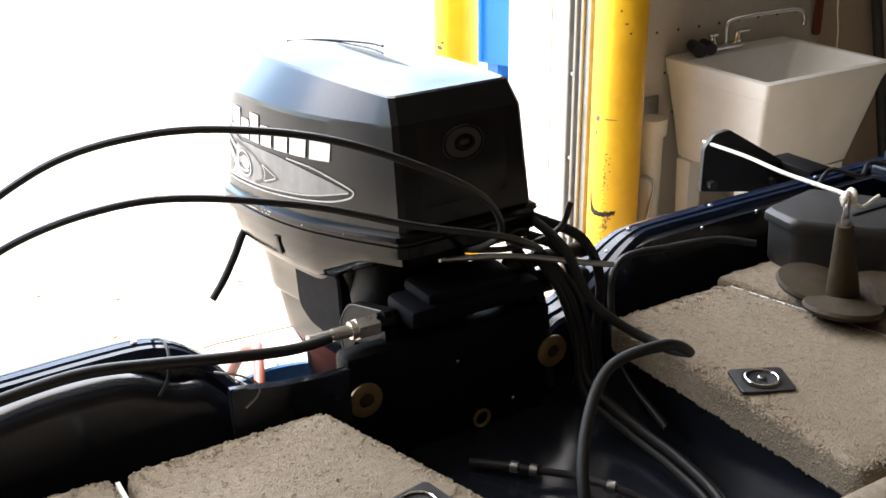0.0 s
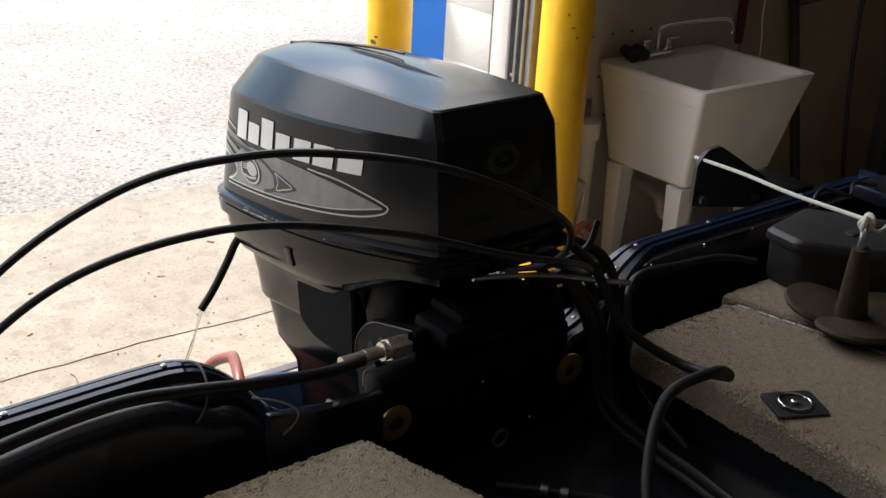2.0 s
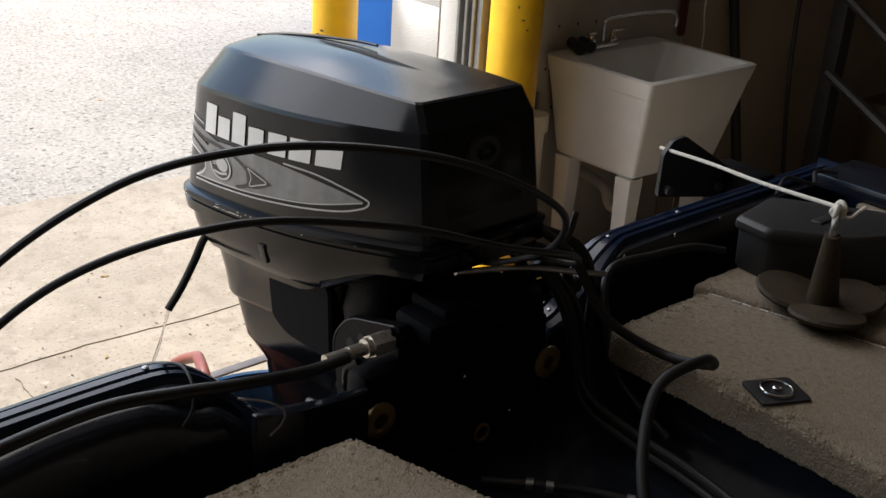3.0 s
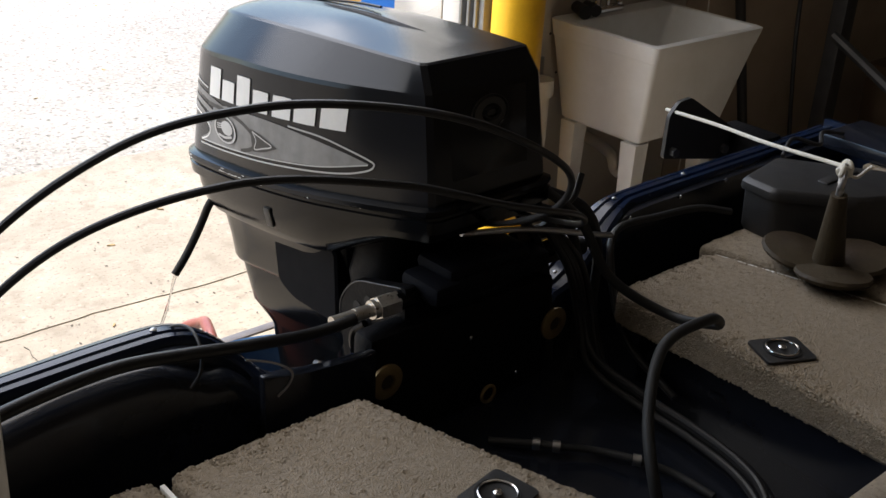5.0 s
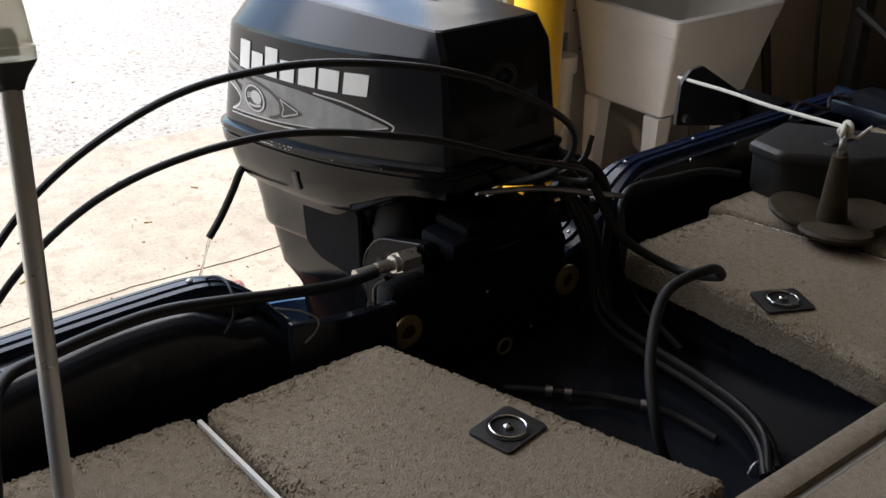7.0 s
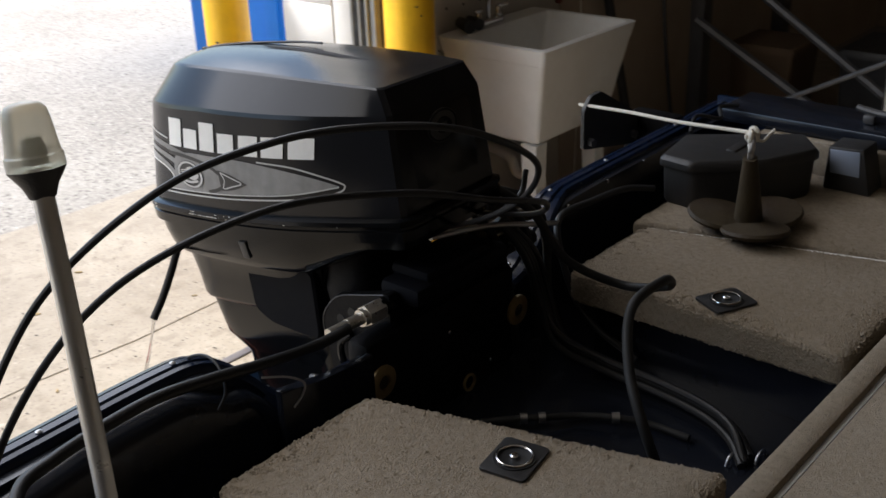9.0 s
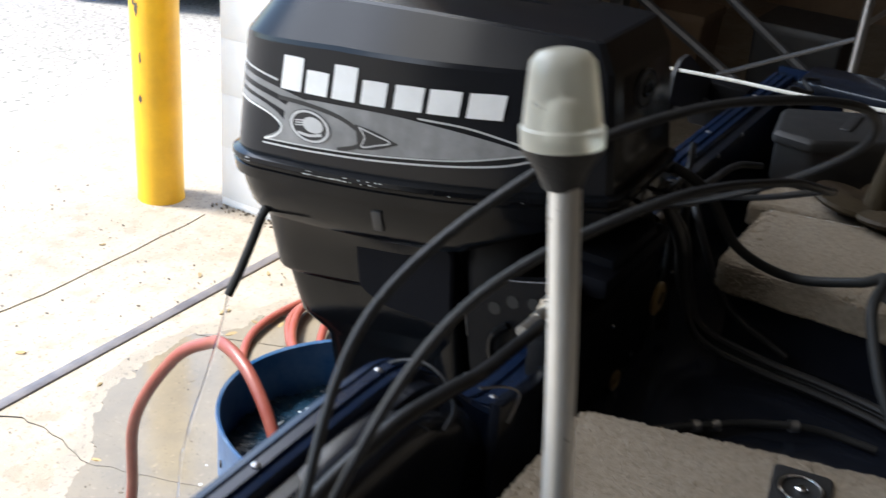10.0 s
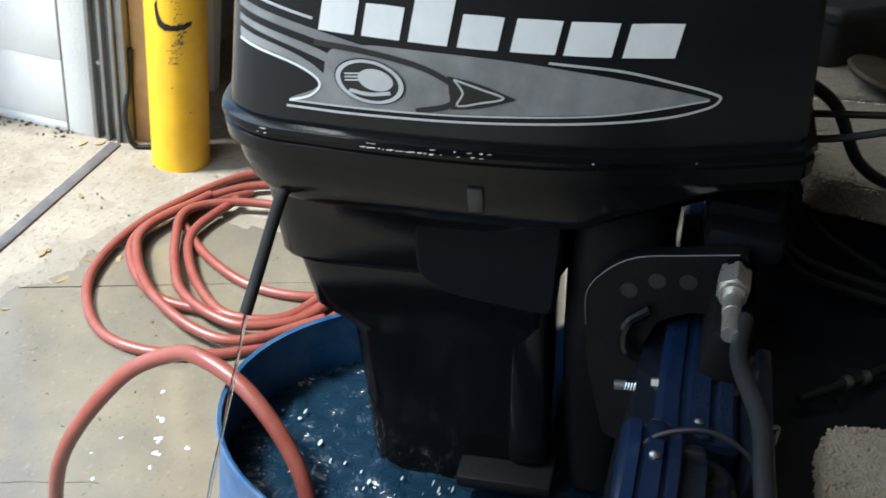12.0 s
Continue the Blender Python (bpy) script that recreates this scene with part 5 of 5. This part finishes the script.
for x in (3.0, 3.12):
    part("handle", turned([(0.015, 0.886), (0.015, 0.912), (0.011, 0.918), (0.011, 0.926), (0.0, 0.927)], 14, Matrix.Translation((x, 2.24, 0))), "chrome", tap)
    part("lever", boxed(x - 0.035 if x < 3.05 else x - 0.008, 2.222, 0.922, x + 0.008 if x < 3.05 else x + 0.045, 2.238, 0.934, 0.004), "chrome", tap)
for x, r in ((2.90, 0.026), (2.955, 0.022)):
    tagged(part("hose_valve", rodded((x, 2.20, 0.885), (x + 0.03, 2.275, 0.89), r, r * 0.8, 14), "blackplastic"), "dark plastic valve knob on the sink's back ledge", "valve")
stand = thing("pipe_stand", 2.60, 2.2, 0, "pale plastic standpipe with a red valve beside the sink", "pipe")
part("pipe", rodded((2.73, 2.235, 0.0), (2.73, 2.235, 0.62), 0.04), "pvc", stand)
part("collar", rodded((2.73, 2.235, 0.60), (2.73, 2.235, 0.66), 0.052), "pvc", stand)
part("valve", tubed([(2.57, 2.12, 0.20), (2.57, 2.10, 0.28), (2.62, 2.09, 0.33), (2.67, 2.10, 0.30)], 0.014, 8, 5), "copper", stand, "red brass valve")
part("wheel", ring_shape(0.03, 0.006, 16, 6, pose(2.58, 2.07, 0.28, 70, 10, 0)), "copper", stand, "red valve wheel")
part("thin_pipe", tubed([(2.68, 2.2, 0.15), (2.70, 2.2, 0.30), (2.72, 2.2, 0.42), (2.66, 2.2, 0.46), (2.58, 2.16, 0.44)], 0.007, 8, 5), "steel", stand)
bm = boxed(2.66, 2.285, 0.0, 2.80, 2.296, 0.72, 0.003)
tagged(part("wall_plate", bm, "galv"), "grey sheet metal plate on the wall by the sink", "plate")
strap = thing("wall_strap", 3.59, 2.28, 0.85, "dark red strap hanging on the wall", "strap")
part("strap", prismed(ngon([(3.575, 0.845), (3.612, 0.845), (3.606, 1.32), (3.568, 1.32)], 0.015), 2.276, 2.288, "y"), "redwood", strap)
part("hook", rodded((3.585, 2.298, 1.30), (3.585, 2.265, 1.305), 0.006, n=8), "steel", strap)

# ---- things at the far side of the workshop ----
rod_ = thing("broom_handle", 3.93, 2.15, 0, "black pole leaning on the brown wall", "pole")
part("shaft", rodded((3.97, 2.10, 0.0), (3.90, 2.27, 1.0), 0.022, n=12), "blackplastic", rod_)
part("grip", rodded((3.90, 2.27, 1.0), (3.896, 2.28, 1.06), 0.026, 0.02, n=12), "rubber", rod_)
tagged(part("wall_rail", tubed([(3.93, 2.27, 0.985), (4.3, 2.27, 1.0), (5.2, 2.27, 1.02)], 0.012, 8, 3), "steel"), "thin dark rail along the brown wall", "rail")
hose("hanging_cord", [(3.9, 1.95, 4.395), (3.86, 1.93, 1.7), (3.83, 1.92, 1.15), (3.85, 1.92, 0.8), (3.92, 1.92, 0.45), (4.0, 1.9, 0.02)], 0.009, "cable", "black cord hanging from the ceiling", "cord")
hose("hanging_cord", [(3.55, 2.1, 4.395), (3.52, 2.1, 1.6), (3.50, 2.12, 1.05), (3.55, 2.14, 0.80), (3.6, 2.2, 0.02)], 0.003, "rope", "thin pale cord hanging from the ceiling", "cord")
rack = thing("steel_rack", 4.6, 1.4, 0, "grey steel storage rack with crossed braces", "rack")
for x, y in ((4.45, 2.06), (4.45, 0.35), (5.35, 2.06), (5.35, 0.35)):
    part("upright", boxed(x - 0.045, y - 0.035, 0.0, x + 0.045, y + 0.035, 2.4, 0.004), "darksteel", rack)
for z in (1.9, 2.3):
    part("shelf", boxed(4.41, 0.32, z, 5.39, 2.09, z + 0.05, 0.004), "darksteel", rack)
part("brace", rodded((4.41, 2.06, 0.645), (4.41, 1.1, 0.12), 0.025, n=8), "darksteel", rack)
part("brace", rodded((4.40, 2.06, 1.0), (4.40, 0.6, 0.07), 0.022, n=8), "darksteel", rack)
for x, y, w, h, mat, label, cat in ((5.05, 1.95, 0.34, 0.44, "darkcard", "brown cardboard box in the shade of the rack", "box"), (5.0, 1.30, 0.42, 0.50, "blackplastic", "dark plastic bin under the rack", "bin"), (5.5, 0.55, 0.40, 0.62, "orange", "dark red plastic tub under the rack", "tub")):
    store = thing("storage_" + cat, x, y, 0.0, label, cat)
    bm = bmesh.new()
    loft(bm, [[(px, py, z) for px, py in ngon([(x - k, y - k), (x + k, y - k), (x + k, y + k), (x - k, y + k)], 0.02, 3)] for z, k in ((0.001, w * 0.44), (0.02, w * 0.46), (h - 0.04, w * 0.5))])
    part("body", bm, mat, store)
    bm = bmesh.new()
    loft(bm, [[(px, py, z) for px, py in ngon([(x - k, y - k), (x + k, y - k), (x + k, y + k), (x - k, y + k)], 0.02, 3)] for z, k in ((h - 0.042, w * 0.52), (h - 0.012, w * 0.52), (h, w * 0.50))])
    part("lid", bm, mat, store)
truss = thing("ladder", 3.42, 0.73, 0, "bright steel ladder frame standing behind the boat", "ladder")
for x, y in ((3.33, 0.78), (3.53, 0.69)):
    part("rail", rodded((x, y, 0), (x, y, 2.1), 0.017, n=12), "steel", truss)
for k in range(8):
    part("rung", rodded((3.33, 0.78, 0.12 + k * 0.26), (3.53, 0.69, 0.20 + k * 0.26), 0.009, n=8), "steel", truss)
part("stay", rodded((3.34, 0.78, 0.86), (3.45, 1.25, 0.60), 0.009, n=8), "darksteel", truss)

# ---- things on the stern deck ----
anchor = thing("river_anchor", 1.43, 0.37, 1.026, "rusty olive iron river anchor with a fluked base", "anchor")
AB, AT = Vector((1.435, 0.372, 1.026)), Vector((1.405, 0.364, 1.168))
for k in range(3):
    ang = radians(100 + 120 * k)
    m = Matrix.Translation(AB + Vector((0.052 * math.cos(ang), 0.052 * math.sin(ang), 0.0))) @ Matrix.Rotation(ang, 4, "Z") @ pose(0, 0, 0, 0, -9, 0)
    part("fluke", turned([(0.0, 0.004), (0.030, 0.004), (0.056, 0.014), (0.059, 0.019), (0.056, 0.024), (0.030, 0.026), (0.0, 0.030)], 26, m), "iron", anchor, "rusted olive fluke")
part("shank", rodded(AB + Vector((0, 0, 0.01)), AT, 0.026, 0.012, 24), "iron", anchor, "tapered rusty shank")
part("eye_stem", rodded(AT - Vector((0, 0, 0.005)), AT + Vector((0, 0, 0.012)), 0.0055, n=10), "steel", anchor)
part("eye_ring", ring_shape(0.0145, 0.0042, 24, 8, Matrix.Translation(AT + Vector((0.0, 0, 0.026))) @ pose(0, 0, 0, 90, 0, 35)), "steel", anchor, "steel eye bolt")
TOP = AT + Vector((0, 0, 0.036))
rope = thing("anchor_rope", TOP.x, TOP.y, TOP.z, "taut white rope knotted to the anchor's eye", "rope")
part("line", tubed([TOP + Vector((0.005, 0.008, 0.006)), (1.46, 0.53, 1.187), (1.515, 0.67, 1.168), (1.550, 0.803, 1.152)], 0.0034, 8, 6), "rope", rope)
for k, (dx, dz) in enumerate(((0, 0.0), (0.006, 0.006), (-0.006, 0.004))):
    part("knot", ring_shape(0.0085, 0.0042, 14, 8, Matrix.Translation(TOP + Vector((dx, 0.0, dz))) @ pose(0, 0, 0, 40 * k, 60 + 30 * k, 20)), "rope", rope)
part("tail", tubed([TOP, TOP + Vector((0.02, -0.01, -0.01)), TOP + Vector((0.034, -0.016, 0.0)), TOP + Vector((0.042, -0.02, 0.006))], 0.0026, 8, 5), "rope", rope)

case = thing("battery_box", 1.56, 0.47, 1.024, "black plastic battery box with a sloping lid", "battery box")
HEX = [(1.468, 0.566), (1.460, 0.500), (1.545, 0.400), (1.655, 0.348), (1.725, 0.405), (1.598, 0.588)]


def grown(outline, k):
    cx, cy = sum(p[0] for p in outline) / len(outline), sum(p[1] for p in outline) / len(outline)
    return [(cx + (x - cx) * k, cy + (y - cy) * k) for x, y in outline]


bm = bmesh.new()
loft(bm, [[(x, y, z) for x, y in ngon(grown(HEX, k), 0.01, 3)] for k, z in ((0.93, 1.0235), (0.96, 1.03), (0.985, 1.096))])
part("box", bm, "blackplastic", case)
bm = bmesh.new()
loft(bm, [[(x, y, z) for x, y in ngon(grown(HEX, k), 0.01, 3)] for k, z in ((1.03, 1.096), (1.04, 1.099), (1.035, 1.109), (0.985, 1.116), (0.96, 1.117))])
part("lid", bm, "blackplastic", case, "bevelled black lid")
part("lid_rib", boxed(1.55, 0.46, 1.115, 1.65, 0.48, 1.121, 0.003), "blackplastic", case)
unit = thing("sounder_unit", 1.735, 0.31, 1.024, "small black unit with a pale blue face", "instrument")
part("housing", prismed([(0.262, 1.0235), (0.352, 1.0235), (0.348, 1.108), (0.282, 1.112)], 1.705, 1.772, "x", 0.004), "blackplastic", unit)
bm = prismed([(0.284, 1.058), (0.340, 1.058), (0.344, 1.103), (0.287, 1.106)], 1.7025, 1.7065, "x", 0.001)
part("face", bm, "lightblue", unit, "pale blue face")
flap = thing("transom_bracket", 1.66, 0.78, 1.05, "black plastic wedge bracket bolted behind the transom", "bracket")
bm = prismed(ngon([(1.529, 1.066), (1.70, 1.035), (1.765, 1.040), (1.752, 1.078), (1.585, 1.176), (1.552, 1.172), (1.530, 1.148)], 0.007), -0.004, 0.004, "y")
bmesh.ops.transform(bm, matrix=Matrix.Translation((1.66, 0.774, 0)) @ Matrix.Rotation(radians(-4), 4, "Z") @ Matrix.Translation((-1.66, 0, 0)), verts=bm.verts)
part("wedge", bm, "blackplastic", flap)
for x, y, z in ((1.549, 0.772, 1.078), (1.700, 0.766, 1.058)):
    part("bolt", rodded((x, y + 0.006, z), (x - 0.003, y - 0.008, z), 0.009, n=6), "darksteel", flap)
part("arm", boxed(1.715, 0.688, 1.00, 1.775, 0.800, 1.095, 0.008), "cast", flap)
hose("deck_cord", [(1.60, 0.58, 1.12), (1.66, 0.60, 1.135), (1.70, 0.57, 1.125), (1.76, 0.60, 1.128), (1.80, 0.58, 1.124)], 0.004, "cable", "thin black cord lying across the gunwale", "cord")

# ---- round the foot of the door track ----
hose("door_cord", [(2.44, 2.215, 0.30), (2.435, 2.222, 0.20), (2.405, 2.225, 0.11), (2.395, 2.212, 0.05), (2.40, 2.20, 0.012), (2.415, 2.16, 0.007), (2.45, 2.11, 0.006)], 0.0075, "rubber", "frayed black cord hanging at the foot of the door track", "cord")
random.seed(21)
bm = bmesh.new()
for k in range(34):
    y = random.uniform(2.40, 2.70)
    x, s = DOOR_X - 0.014 - random.random() ** 2 * 0.05, random.uniform(0.003, 0.011)
    bmesh.ops.create_icosphere(bm, subdivisions=1, radius=s, matrix=pose(x, y, 0.002, random.uniform(0, 90), random.uniform(0, 90), random.uniform(0, 90)) @ Matrix.Diagonal((1, 0.7, 0.35, 1)))
tagged(part("paint_flakes", bm, "scuff", smooth=False), "dark grit and broken mortar at the wall's foot", "debris", kind="stuff")
random.seed(22)
bm = bmesh.new()
for x, y, s in ((1.388, 1.594, 0.011), (1.328, 1.571, 0.010), (1.29, 1.556, 0.009), (1.186, 1.639, 0.007), (1.305, 1.644, 0.005), (1.464, 1.63, 0.007), (1.326, 1.507, 0.008), (1.25, 1.55, 0.007), (1.248, 1.677, 0.004)):
    for k in range(5):
        a, d = random.uniform(0, 6.3), random.uniform(0, s * 0.8)
        bmesh.ops.create_icosphere(bm, subdivisions=2, radius=s * random.uniform(0.25, 0.6), matrix=Matrix.Translation((x + d * math.cos(a), y + d * math.sin(a), 0.003)) @ Matrix.Diagonal((1, 1, 0.25, 1)))
tagged(part("floor_foam", bm, "foam"), "small flecks of foam on the wet floor", "foam", kind="stuff")
bm = bmesh.new()
random.seed(23)
for k in range(260):
    x, y = random.uniform(0.5, 2.38), random.uniform(1.6, 3.7)
    s = random.uniform(0.0012, 0.0045)
    bmesh.ops.create_icosphere(bm, subdivisions=1, radius=s, matrix=pose(x, y, 0.0035, 0, 0, random.uniform(0, 180)) @ Matrix.Diagonal((1.5, 0.8, 0.4, 1)))
tagged(part("grit", bm, "scuff", smooth=False), "scattered dark grit on the concrete", "grit", kind="stuff")

# ---- litter on the floor ----
random.seed(5)
for x, y in ((2.38, 2.30), (2.36, 2.345), (1.824, 2.145), (1.839, 2.027), (1.875, 1.961), (1.742, 2.041), (1.589, 2.097), (1.84, 2.138), (1.327, 2.136), (1.2, 2.55), (1.9, 2.75), (0.9, 2.9), (0.6, 2.6), (1.45, 3.1), (1.75, 3.3), (0.75, 3.4), (1.1, 1.9), (1.02, 1.72), (1.95, 2.36), (2.1, 2.2), (1.3, 2.42), (1.0, 3.2), (2.4, 5.2), (3.0, 6.6), (1.9, 4.9)):
    bm = bmesh.new()
    s = random.uniform(0.006, 0.013)
    ring = [(s * math.cos(k * math.tau / 9) * (1.3 + 0.5 * random.random()), s * 0.6 * math.sin(k * math.tau / 9), 0.0025 + 0.004 * random.random()) for k in range(9)]
    loft(bm, [[(px, py, 0.001) for px, py, pz in ring], [(px * 0.95, py * 0.95, pz) for px, py, pz in ring]])
    lf = tagged(part("leaf", bm, "leaf"), "small dry curled leaf on the ground", "leaf", "leaves on the floor")
    lf.matrix_world = pose(x, y, 0.0 if y < 3.6 else -0.006, 0, 0, random.uniform(0, 360))
